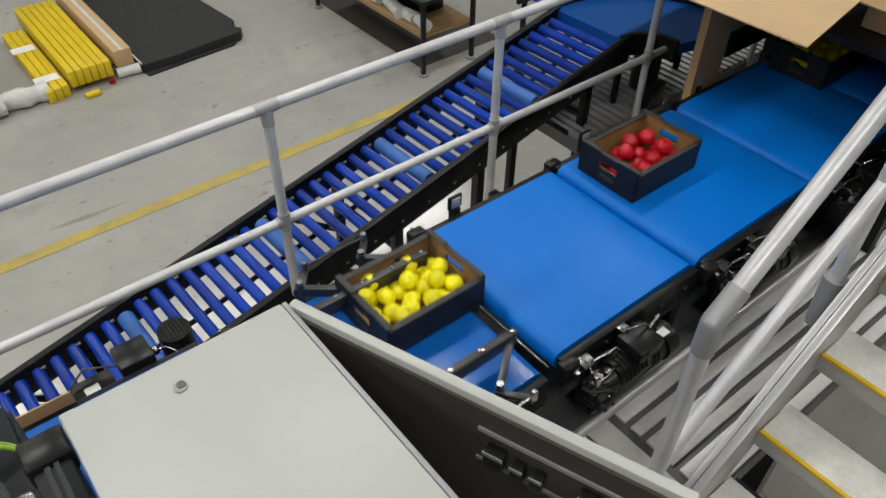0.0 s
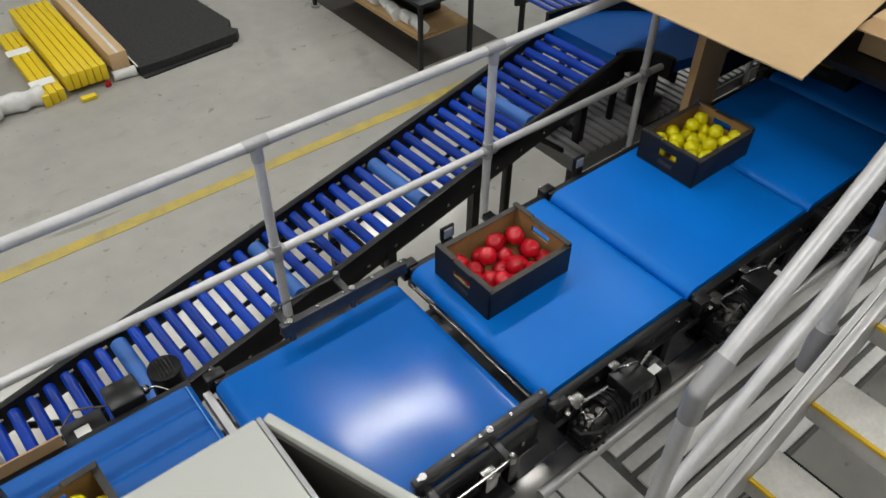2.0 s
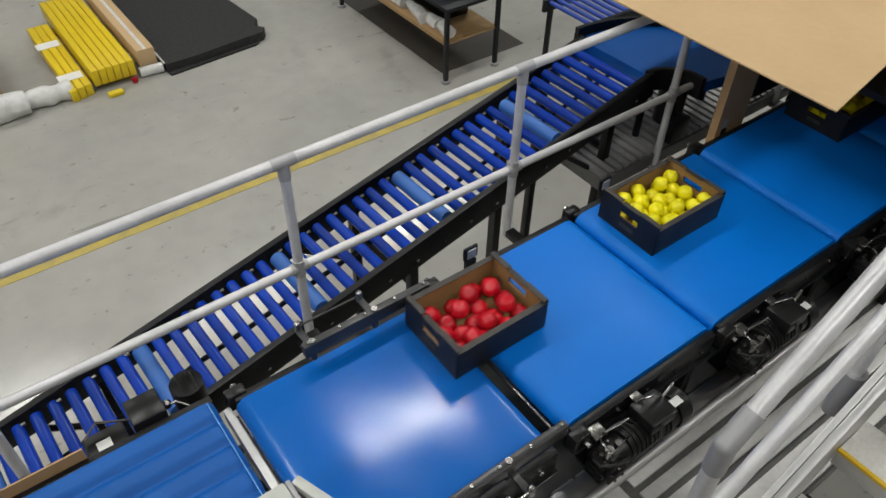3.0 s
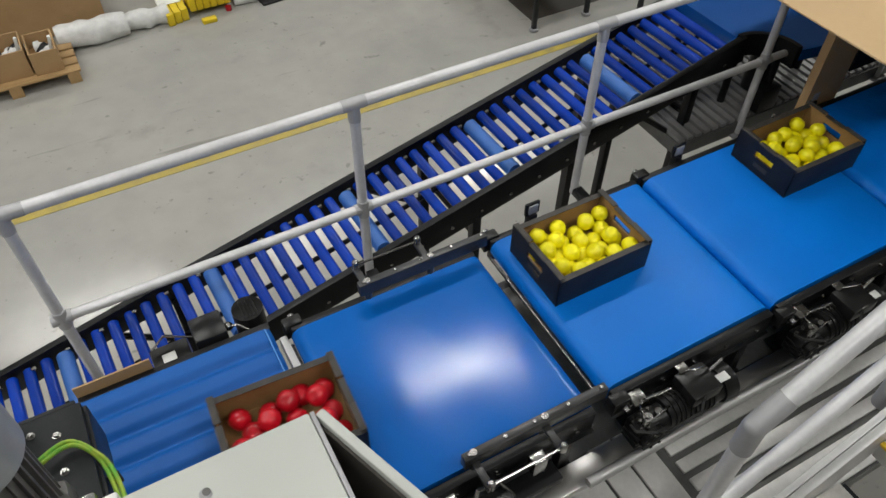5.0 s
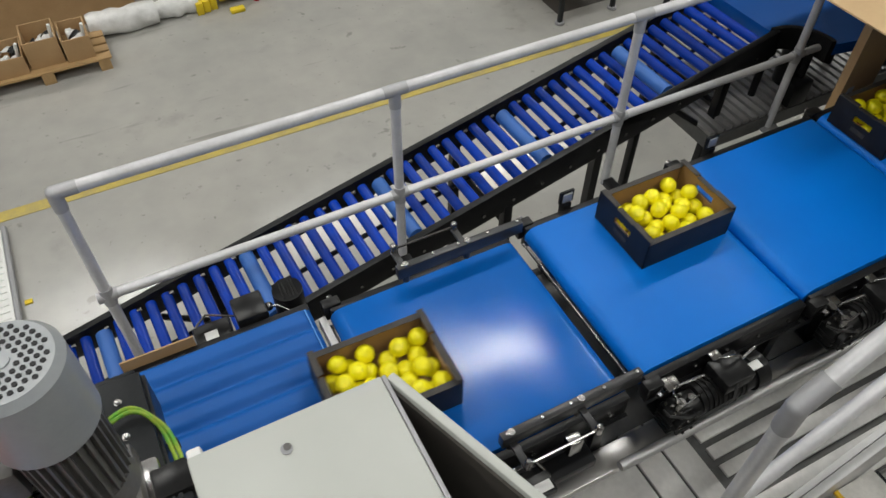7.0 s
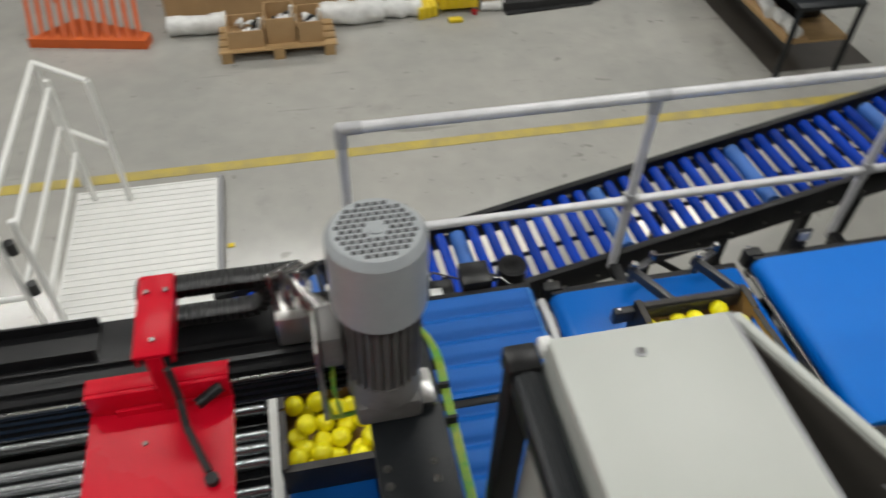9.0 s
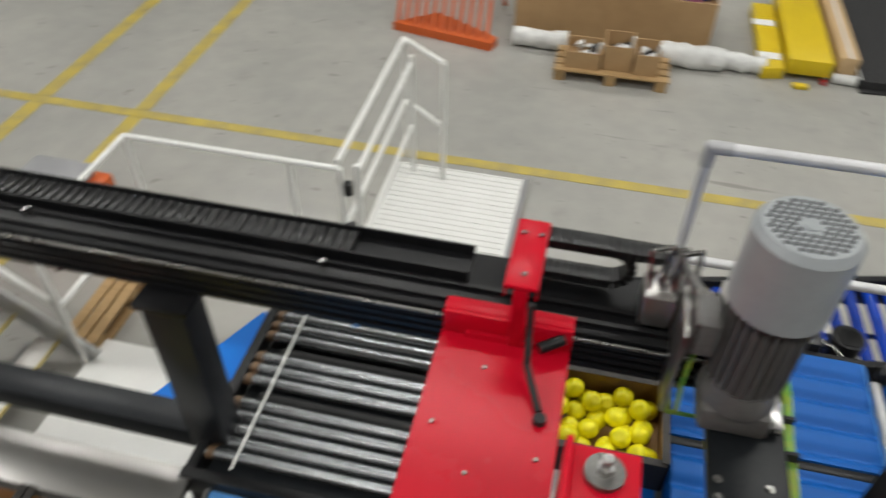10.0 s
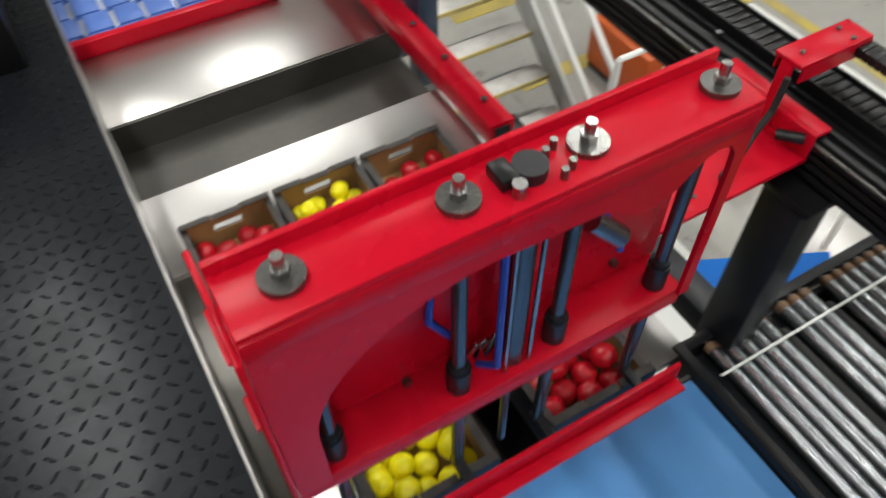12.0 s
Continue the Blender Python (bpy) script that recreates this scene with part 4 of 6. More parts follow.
# ---- gantry beam ----
def gantry():
    t = thing("gantry_beam", (-3.5, -1.0, DECK_Z), "long black aluminium gantry beam with grooves on black legs", "gantry")
    x0, x1 = -6.2, -1.17
    part("beam", box(new_bm(), x0, x1, -1.03, -0.83, 2.44, 2.556, 0.004), BLACK, t)
    bm = new_bm()
    for y in (-1.0, -0.955):
        box(bm, x0, x1, y - 0.006, y + 0.006, 2.556, 2.568)
    pieces("guide_rail", bm, BLACK, t)
    bm = new_bm()
    for z in (2.462, 2.49, 2.515):
        box(bm, x0, x1, -1.042, -1.03, z - 0.006, z + 0.006)
    pieces("guide_rail", bm, BLACK, t)
    part("rail_seat", box(new_bm(), x0, x1, -1.046, -1.03, 2.534, 2.543, 0.002), BLACK, t)
    part("ground_rail", rod(new_bm(), (x0, -1.043, 2.549), (x1, -1.043, 2.549), 0.005, 12), STUD, t, "ground steel guide rail")
    bm = new_bm()
    box(bm, x0, -1.75, -0.94, -0.845, 2.557, 2.563)
    box(bm, x0, -1.75, -0.94, -0.934, 2.563, 2.592)
    box(bm, x0, -1.75, -0.851, -0.845, 2.563, 2.592)
    part("chain_trough", bm, BLACK, t)
    bm = new_bm()
    for i in range(110):
        x = -4.9 + i * 0.026
        box(bm, x, x + 0.023, -0.928, -0.857, 2.564, 2.586, 0.003)
    c = part("cable_chain", bm, PLASTIC, t, "black cable chain lying in its trough")
    tagged(c, kind="stuff")
    part("lower_beam", box(new_bm(), -3.475, -2.558, -1.085, -0.985, 1.77, 1.86, 0.005), SLATE, t)
    for x in (-2.497, -4.5):
        g = part("leg", box(new_bm(), x - 0.06, x + 0.06, -1.09, -0.99, DECK_Z, 2.418, 0.004), SLATE if x > -3 else NAVY, t)
        part("head_plate", box(new_bm(), x - 0.075, x + 0.075, -1.10, -0.86, 2.419, 2.438, 0.003), BLACK, g)
    part("end_plate", box(new_bm(), -1.168, -1.155, -1.05, -0.81, 2.42, 2.58, 0.003), STEEL, t)
    bm = new_bm()
    for x in (-1.35, -2.1, -2.9, -3.7):
        rod(bm, (x, -0.965, 2.556), (x, -0.965, 2.576), 0.009, 8)
        rod(bm, (x + 0.1, -1.03, 2.455), (x + 0.1, -1.045, 2.455), 0.009, 8)
    pieces("bolt", bm, SILVER, t)
    s = thing("valve_block", (-1.30, -0.98, 2.6), "bright metal valve block with hoses on the beam end", "valve")
    part("block", box(new_bm(), -1.36, -1.29, -0.99, -0.90, 2.569, 2.66, 0.008), STEEL, s)
    part("plate", box(new_bm(), -1.285, -1.275, -1.12, -0.92, 2.45, 2.70, 0.003), STEEL, s)
    for k in range(3):
        part("hose", pipe(new_bm(), [(-1.35 + 0.025 * k, -0.96, 2.66), (-1.36 + 0.03 * k, -0.94, 2.75), (-1.32 + 0.03 * k, -0.92, 2.75), (-1.31 + 0.03 * k, -0.92, 2.62)], 0.006, 8), SILVER, s)


gantry()


# ---- zinc roller table ----
def roller_table():
    z = 1.845
    t = thing("roller_table", (-2.0, -0.9, DECK_Z), "roller table with long zinc rollers and black frame", "conveyor")
    me = new_bm()
    rod(me, (-0.5, 0, 0), (0.5, 0, 0), 0.019, 14)
    rod(me, (-0.51, 0, 0), (0.51, 0, 0), 0.009, 8)
    me = mesh_of("roller", me, ZINC, 40)
    ys = [-0.374 - i * 0.0465 for i in range(17)]
    for i, y in enumerate(ys):
        if i in (7, 11):
            continue
        piece("roller", me, t, (-1.985, y, z - 0.019))
    bm = new_bm()
    for i in (7, 11):
        rod(bm, (-2.42, ys[i], z - 0.04), (-1.6, ys[i], z - 0.04), 0.018, 10)
    pieces("lift_bar", bm, PAD, t)
    bm = new_bm()
    for i, y in enumerate(ys):
        if i not in (7, 11):
            rod(bm, (-2.485, y, z - 0.019), (-2.462, y, z - 0.019), 0.0196, 12)
    pieces("worn_sleeve", bm, WORN, t, "brown worn roller end")
    part("side_frame", box(new_bm(), -2.53, -2.497, -1.18, -0.345, z - 0.1, z - 0.012, 0.003), BLACK, t)
    part("side_frame", box(new_bm(), -1.474, -1.44, -1.18, -0.345, z - 0.1, z + 0.002, 0.003), WHITE, t, "pale notched side frame")
    part("end_frame", box(new_bm(), -2.53, -1.44, -1.215, -1.182, z - 0.1, z - 0.005, 0.003), BLACK, t)
    part("end_frame", box(new_bm(), -2.53, -1.44, -0.344, -0.315, z - 0.1, z - 0.005, 0.003), BLACK, t)
    # added sheet: hides the bright floor so the roller gaps stay dark
    part("under_tray", box(new_bm(), -2.495, -1.476, -1.18, -0.346, z - 0.098, z - 0.085), DARK, t, "dark sheet added under the rollers to darken the gaps")
    part("light_cord", rod(new_bm(), (-2.385, -0.36, z + 0.006), (-2.385, -1.17, z + 0.006), 0.004, 8), WHITE, t, "thin white cord over the rollers")
    for x in (-2.5, -1.46):
        for y in (-1.19, -0.33):
            part("leg", box(new_bm(), x - 0.02, x + 0.02, y - 0.02, y + 0.02, DECK_Z, z - 0.1), BLACK, t)
    b = thing("lift_belt", (-1.3, -0.9, DECK_Z), "blue cross belts with black divider beside the roller table", "conveyor")
    part("belt", box(new_bm(), -1.43, -1.17, -0.765, -0.46, 1.76, 1.83, 0.012), BELT_DARK, b)
    part("belt", box(new_bm(), -1.43, -1.17, -1.145, -0.80, 1.76, 1.83, 0.012), BELT_DARK, b)
    part("divider", box(new_bm(), -1.43, -1.17, -0.797, -0.768, 1.76, 1.822, 0.003), BLACK, b)
    for x in (-1.4, -1.2):
        part("leg", box(new_bm(), x - 0.02, x + 0.02, -0.82, -0.78, DECK_Z, 1.77), BLACK, b)
    c = thing("blue_chute", (-2.6, -0.8, DECK_Z), "bright blue plastic side chute behind the leg", "chute")
    bm = new_bm()
    prism(bm, [(-2.78, -0.98), (-2.55, -0.98), (-2.535, -0.55), (-2.56, -0.53)], 1.66, 1.80)
    part("panel", bm, BELT, c)
    part("leg", box(new_bm(), -2.60, -2.57, -0.8, -0.77, DECK_Z, 1.67), BLACK, c)
    d = thing("pale_blue_table", (-2.0, -1.8, DECK_Z), "pale blue smooth tray table", "table")
    part("panel", box(new_bm(), -2.435, -1.35, -2.36, -1.22, 1.78, 1.80, 0.004), BELT_PALE, d, "pale blue smooth panel")
    part("edge_strip", box(new_bm(), -2.448, -2.437, -2.36, -1.22, 1.77, 1.806), STEEL, d)
    for x in (-2.4, -1.4):
        for y in (-2.32, -1.26):
            part("leg", box(new_bm(), x - 0.02, x + 0.02, y - 0.02, y + 0.02, DECK_Z, 1.78), BLACK, d)


roller_table()


# ---- packing station ----
def packing_station():
    t = thing("packing_bed", (-3.0, -1.9, DECK_Z), "brushed steel packing bed with folded steel covers", "machine")
    part("bed", box(new_bm(), -3.505, -2.452, -2.375, -1.37, 1.78, 1.80, 0.002), BED_STEEL, t, "dark polished steel bed")
    part("end_plate", box(new_bm(), -3.44, -2.50, -1.368, -1.18, 1.79, 1.825, 0.006), STEEL, t, "brushed steel end plate")
    part("end_lip", box(new_bm(), -3.44, -2.55, -1.378, -1.369, 1.802, 1.84, 0.002), STEEL, t)
    part("cover_lip", rod(new_bm(), (-3.511, -2.375, 1.797), (-3.511, -1.21, 1.797), 0.004, 8), STEEL, t)
    part("cover_lip", rod(new_bm(), (-3.526, -2.375, 1.797), (-3.526, -1.21, 1.797), 0.003, 8), STEEL, t)
    bm = new_bm()
    prof = [(-3.518, 1.76), (-3.518, 1.788), (-3.53, 1.795), (-3.90, 1.80), (-3.903, 1.795), (-3.903, 1.66), (-3.897, 1.66), (-3.897, 1.76)]
    a = [bm.verts.new((x, -2.375, z)) for x, z in prof]
    b = [bm.verts.new((x, -1.21, z)) for x, z in prof]
    n = len(prof)
    for i in range(n):
        bm.faces.new((a[i], b[i], b[(i + 1) % n], a[(i + 1) % n]))
    bm.faces.new(a[::-1])
    bm.faces.new(b)
    part("front_cover", bm, STEEL, t, "bright brushed steel cover", 30)
    # trough floor and wall carry their shade as a dark colour
    part("trough_floor", box(new_bm(), -4.31, -3.904, -2.375, -1.16, 1.66, 1.67), TROUGH, t, "steel trough, coloured dark for the shade in it")
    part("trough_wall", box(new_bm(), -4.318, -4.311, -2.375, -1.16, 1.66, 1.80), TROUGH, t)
    part("rear_cover", box(new_bm(), -4.79, -4.32, -2.375, -1.15, 1.79, 1.805, 0.003), STEEL, t, "pale brushed steel rear cover")
    for x in (-3.4, -4.6):
        for y in (-2.3, -1.3):
            part("leg", box(new_bm(), x - 0.03, x + 0.03, y - 0.03, y + 0.03, DECK_Z, 1.781), BLACK, t)
    r = thing("red_guide", (-4.8, -1.8, 1.75), "red painted angle rail along the steel cover", "rail")
    part("rail", box(new_bm(), -4.835, -4.795, -2.375, -1.50, 1.79, 1.87, 0.003), RED, r)
    part("support", box(new_bm(), -4.83, -4.80, -1.96, -1.93, DECK_Z, 1.791), BLACK, r)
    b = thing("module_belt", (-5.4, -1.9, DECK_Z), "blue plastic modular belt with white gaps", "conveyor")
    part("base", box(new_bm(), -6.3, -4.85, -2.75, -1.38, 1.70, 1.75), WHITE, b)
    me = mesh_of("module", box(new_bm(), -0.072, 0.072, -0.058, 0.058, 0, 0.025, 0.004), BLUE_TILE, 40)
    for i in range(9):
        for j in range(10):
            piece("module", me, b, (-4.93 - i * 0.157, -2.66 + j * 0.134 + (0.023 if i % 2 else 0), 1.75))
    for x in (-6.2, -4.95):
        part("leg", box(new_bm(), x - 0.03, x + 0.03, -2.05, -1.99, DECK_Z, 1.70), BLACK, b)
    f = thing("red_portal", (-4.3, -1.15, DECK_Z), "red painted steel portal beam with bolts over the packing bed", "frame")
    part("beam", box(new_bm(), -5.9, -3.49, -1.225, -1.125, 1.835, 1.925, 0.004), RED, f)
    part("beam_end", box(new_bm(), -3.489, -3.482, -1.205, -1.145, 1.853, 1.91), HOLE, f)
    part("upper_beam", box(new_bm(), -6.2, -4.45, -1.29, -1.14, 2.14, 2.24, 0.004), RED, f)
    part("upright", box(new_bm(), -4.75, -4.47, -1.22, -1.12, 1.926, 2.139, 0.004), RED, f)
    part("post", box(new_bm(), -4.32, -4.21, -1.11, -1.02, DECK_Z, 2.44, 0.004), NAVY, f)
    bm = new_bm()
    for x in (-3.62, -3.9, -4.15):
        rod(bm, (x, -1.17, 1.925), (x, -1.17, 1.94), 0.013, 10)
    for x in (-4.62, -4.72):
        rod(bm, (x, -1.21, 2.24), (x, -1.21, 2.255), 0.035, 14)
    pieces("bolt", bm, SILVER, f)
    part("foot", box(new_bm(), -3.60, -3.50, -1.14, -1.05, DECK_Z, 1.834, 0.006), BLACK, f)


packing_station()


# ---- tread plate walkway ----
def walkway():
    t = thing("walkway", (-2.5, -3.5, 2.06), "dark diamond tread plate walkway", "floor", kind="structure")
    part("plate", box(new_bm(), -6.2, -0.6, -5.2, -2.385, 2.06, 2.075), TREADPLATE, t)
    bm = new_bm()
    s = bmesh.ops.create_icosphere(bm, subdivisions=1, radius=1)["verts"]
    bmesh.ops.transform(bm, matrix=Matrix.Diagonal((0.019, 0.0052, 0.0026, 1)), verts=s)
    me = mesh_of("lug", bm, TREADPLATE, 60)
    lug = [tuple(v.co) for v in me.vertices]
    faces = [tuple(p.vertices) for p in me.polygons]
    verts, polys = [], []
    k = 0
    for i in range(52):
        for j in range(26):
            x, y = -4.9 + i * 0.047, -3.485 + j * 0.0425
            if y > -2.397:
                continue
            a = radians(45 if (i + j) % 2 else -45)
            ca, sa = math.cos(a), math.sin(a)
            base = len(verts)
            verts += [(x + ca * p[0] - sa * p[1], y + sa * p[0] + ca * p[1], 2.075 + p[2]) for p in lug]
            polys += [tuple(base + q for q in f) for f in faces]
            k += 1
    me2 = bpy.data.meshes.new("tread_relief")
    me2.from_pydata([(v[0] + 2.5, v[1] + 3.5, v[2] - 2.06) for v in verts], [], polys)
    me2.materials.append(TREADPLATE)
    me2.shade_smooth()
    ob = new("tread_relief", me2)
    ob.parent = t
    tagged(ob, "raised diamond lugs", kind="stuff")
    part("edge_angle", box(new_bm(), -6.2, -0.6, -2.384, -2.378, 1.78, 2.072), STEEL, t)
    for x in (-6.0, -4.2, -2.4, -0.7):
        for y in (-5.1, -2.55):
            part("column", box(new_bm(), x - 0.04, x + 0.04, y - 0.04, y + 0.04, 0, 2.06), BLACK, t)
    c = thing("black_cabinet", (-4.9, -2.9, 2.075), "black painted machine housing on the walkway", "cabinet")
    part("body", box(new_bm(), -5.6, -4.42, -3.4, -2.52, 2.076, 2.6, 0.006), BLACK, c)
    part("lid", box(new_bm(), -5.62, -4.40, -3.42, -2.50, 2.601, 2.62, 0.004), DARK, c)


walkway()


ZMID = 2.46


# ---- picking carriage; built with its plate's right edge at x = 0 ----
def carriage():
    t = thing("picking_carriage", (0, 0, 0), "red painted gantry carriage with pick bar and guide rods", "gripper")
    p = part("mount_plate", prism(new_bm(), [(-0.272, -1.045), (-0.272, -1.57), (-0.21, -1.57), (-0.18, -1.545), (-0.12, -1.53), (-0.07, -1.54), (-0.062, -1.57), (0.018, -1.57), (0.018, -1.045)], 2.50, 2.512), RED, t)
    part("plate_edge", box(new_bm(), -0.276, -0.272, -1.57, -1.05, 2.44, 2.511), RED, p)
    part("plate_extension", box(new_bm(), -0.06, 0.010, -2.33, -1.572, 2.50, 2.511, 0.002), RED, p)
    bm = box(new_bm(), -0.272, 0.018, -1.0445, -1.006, 2.569, 2.579, 0.002)
    box(bm, -0.272, 0.018, -1.0565, -1.0455, 2.5125, 2.579, 0.002)
    part("saddle", bm, RED, p)
    part("side_strip", box(new_bm(), -0.272, -0.135, -2.33, -1.586, 2.50, 2.511, 0.002), RED, p)
    part("corner_tab", box(new_bm(), -0.276, -0.21, -1.585, -1.571, 2.45, 2.56, 0.002), RED, p)
    part("beam_clamp", box(new_bm(), -0.22, -0.06, -1.065, -1.052, 2.42, 2.53, 0.003), RED, t)
    a = part("chain_arm", box(new_bm(), -0.122, -0.090, -1.068, -1.0575, 2.513, 2.695, 0.003), RED, t)
    bm = box(new_bm(), -0.143, -0.070, -1.068, -0.85, 2.696, 2.706, 0.003)
    box(bm, -0.143, -0.138, -1.056, -0.85, 2.66, 2.696)
    box(bm, -0.075, -0.070, -1.056, -0.85, 2.66, 2.696)
    part("chain_bracket", bm, RED, a)
    bm = new_bm()
    bolts(bm, [(-0.125, -0.90, 2.706), (-0.085, -0.90, 2.706), (-0.105, -1.03, 2.706)], 0.006, 0.005, (0, 0, 1))
    pieces("bolt", bm, STUD, a)
    # cable chain: a run held by the bracket, and the loop that follows at half the carriage's speed
    R, zc = 0.048, 2.585

    def links(pts):
        bm = new_bm()
        for i, (x, z) in enumerate(pts):
            q = pts[min(i + 1, len(pts) - 1)]
            o = pts[max(i - 1, 0)]
            ang = math.degrees(math.atan2(q[1] - o[1], q[0] - o[0]))
            box(bm, -0.0078, 0.0078, -0.897, -0.847, -0.011, 0.011, 0.002, pose(x, 0, z, 0, -ang, 0))
            box(bm, -0.0085, 0.0085, -0.888, -0.856, -0.009, 0.009, 0, pose(x, 0, z, 0, -ang, 0))
        return bm
    part("cable_chain", links([(-0.11 + 0.0165 * i, zc + 2 * R) for i in range(19)]), PLASTIC, t, "black cable chain run")
    pts = [(-0.259 + 0.0165 * i, zc + 2 * R + 0.0015) for i in range(13)]
    pts += [(-0.05 + R * math.sin(radians(22.5 * k)), zc + R + R * math.cos(radians(22.5 * k))) for k in range(0, 9)]
    pts += [(-0.05 - 0.0165 * i, zc) for i in range(1, 14)]
    loop = part("cable_chain", links(pts), PLASTIC, t, "black cable chain loop")
    bm = new_bm()
    pipe(bm, [(-0.08, -1.085, 2.68), (-0.075, -1.10, 2.60), (-0.07, -1.14, 2.55), (-0.045, -1.20, 2.535), (-0.03, -1.235, 2.525)], 0.008, 8)
    part("cable", bm, PAD, t)
    part("gland", rod(new_bm(), (-0.025, -1.25, 2.513), (-0.025, -1.25, 2.528), 0.014, 12), HOLE, t)
    part("buffer", rod(new_bm(), (-0.05, -1.09, 2.55), (0.0, -1.06, 2.56), 0.013, 12), PLASTIC, t)
    bm = new_bm()
    bolts(bm, [(-0.16, -1.14, 2.512), (-0.24, -1.3, 2.512), (-0.02, -1.34, 2.512), (-0.15, -1.4, 2.512)], 0.005, 0.005, (0, 0, 1))
    pieces("bolt", bm, STUD, t)
    for k in range(4):
        o = 0.011 * k
        part("hose", pipe(new_bm(), smooth([(-0.075 + o * 0.3, -1.60, 2.535), (-0.085 + o, -1.68, 2.56 + 0.004 * k), (-0.080 + o, -1.85, 2.555), (-0.075 + o, -2.05, 2.53), (-0.07 + o, -2.25, 2.47)]), 0.0055, 8), CABLE_BLUE if k % 2 else SILVER, t, "blue air hose" if k % 2 else "clear air hose")
    bm = new_bm()
    for k in range(3):
        rod(bm, (-0.10 + 0.025 * k, -1.575, 2.53), (-0.095 + 0.022 * k, -1.615, 2.54), 0.011, 10)
    pieces("fitting", bm, SILVER, t, "bright metal fitting")
    bm = new_bm()
    for y in (-1.68, -1.86, -2.1):
        rod(bm, (-0.215, y, 2.511), (-0.215, y, 2.525), 0.009, 8)
    pieces("bolt", bm, STUD, t)
    # pick head, which rides up and down on the plate: top channel, arched front plate, rods, lower bar
    y0, y1, zt = -2.31, -1.48, 2.950
    bm = box(new_bm(), 0.03, 0.135, y0, y1, zt - 0.012, zt, 0.003)
    h = part("pick_head", bm, RED, t, "red folded steel pick head channel")
    part("channel_flange", box(new_bm(), 0.018, 0.0295, y0, y1, zt - 0.07, zt + 0.02, 0.003), RED, h)
    part("channel_flange", box(new_bm(), 0.125, 0.137, y0, y1, zt - 0.055, zt - 0.0125, 0.003), RED, h)
    zl, top = ZMID, zt - 0.056
    left = [(-2.252 + 0.30 * (1 - math.cos(radians(9 * k))), 2.63 + 0.235 * math.sin(radians(9 * k))) for k in range(11)]
    tongue = [(-1.76, 2.855), (-1.735, 2.835), (-1.70, 2.815), (-1.66, 2.81), (-1.62, 2.825), (-1.59, 2.855), (-1.57, 2.872), (-1.545, 2.878), (-1.52, 2.872), (-1.506, 2.85), (-1.503, 2.81)]
    out = [(y0, zl), (-2.252, zl)] + left + tongue + [(-1.503, zl), (y1, zl), (y1, top), (y0, top)]
    bm = new_bm()
    f = [bm.verts.new((0.125, *v)) for v in out]
    g = [bm.verts.new((0.135, *v)) for v in out]
    bm.faces.new(f[::-1])
    bm.faces.new(g)
    for i in range(len(out)):
        k = (i + 1) % len(out)
        bm.faces.new((f[i], f[k], g[k], g[i]))
    part("front_plate", bm, RED, h, "red front plate with a wide arched opening")
    part("back_plate", box(new_bm(), 0.020, 0.030, -2.30, -1.48, zl + 0.012, zt - 0.071, 0.003), RED, h)
    part("mid_channel", box(new_bm(), 0.020, 0.122, y0, y1, zl - 0.013, zl - 0.001, 0.003), RED, h)
    part("mid_lip", box(new_bm(), 0.110, 0.122, y0, y1, zl - 0.055, zl - 0.0135, 0.003), RED, h)
    part("end_column", box(new_bm(), -0.09, 0.03, y0 - 0.012, y0 - 0.001, zl - 0.06, 2.88, 0.003), RED, h)
    part("end_flange", box(new_bm(), 0.033, 0.137, y0 - 0.012, y0 - 0.001, zl - 0.06, 2.90, 0.003), RED, h)
    for y in (-2.228, -1.98, -1.77, -1.525):
        part("guide_rod", rod(new_bm(), (0.085, y, 2.115), (0.085, y, zt - 0.013), 0.0135, 16), ROD_STEEL, h, "ground steel guide rod")
        bm = rod(new_bm(), (0.085, y, zl), (0.085, y, zl + 0.065), 0.023, 18)
        rod(bm, (0.085, y, zl + 0.065), (0.085, y, zl + 0.078), 0.019, 18)
        part("rod_collar", bm, SLATE, h, "dark bearing collar")
        part("rod_disc", rod(new_bm(), (0.08, y, zt + 0.001), (0.08, y, zt + 0.011), 0.031, 28), STUD, h, "dull steel disc")
        bm = rod(new_bm(), (0.08, y, zt + 0.011), (0.08, y, zt + 0.024), 0.013, 6)
        rod(bm, (0.08, y, zt + 0.024), (0.08, y, zt + 0.046), 0.0085, 12)
        part("rod_nut", bm, SILVER, h)
    part("cylinder", rod(new_bm(), (0.08, -1.865, zl), (0.08, -1.865, zt - 0.013), 0.024, 20), ROD_STEEL, h, "steel lifting cylinder")
    for dy in (-0.026, 0.026):
        part("tie_rod", rod(new_bm(), (0.102, -1.865 + dy, zl), (0.102, -1.865 + dy, zt - 0.013), 0.005, 10), SILVER, h)
    part("cylinder_cap", rod(new_bm(), (0.085, -1.872, zt + 0.001), (0.085, -1.872, zt + 0.022), 0.026, 20), SLATE, h)
    part("valve", box(new_bm(), 0.055, 0.10, -1.925, -1.895, zt + 0.001, zt + 0.024, 0.005), PLASTIC, h)
    part("fitting", rod(new_bm(), (0.11, -1.905, zt + 0.001), (0.11, -1.905, zt + 0.022), 0.011, 12), SILVER, h)
    part("piston_rod", rod(new_bm(), (0.08, -1.865, 2.115), (0.08, -1.865, zl - 0.013), 0.01, 12), ROD_STEEL, h)
    part("hose", pipe(new_bm(), [(0.105, -1.915, zt - 0.02), (0.112, -1.918, 2.7), (0.11, -1.915, zl + 0.05), (0.07, -1.93, zl + 0.01)], 0.007, 8), CABLE_BLUE, h, "blue air hose")
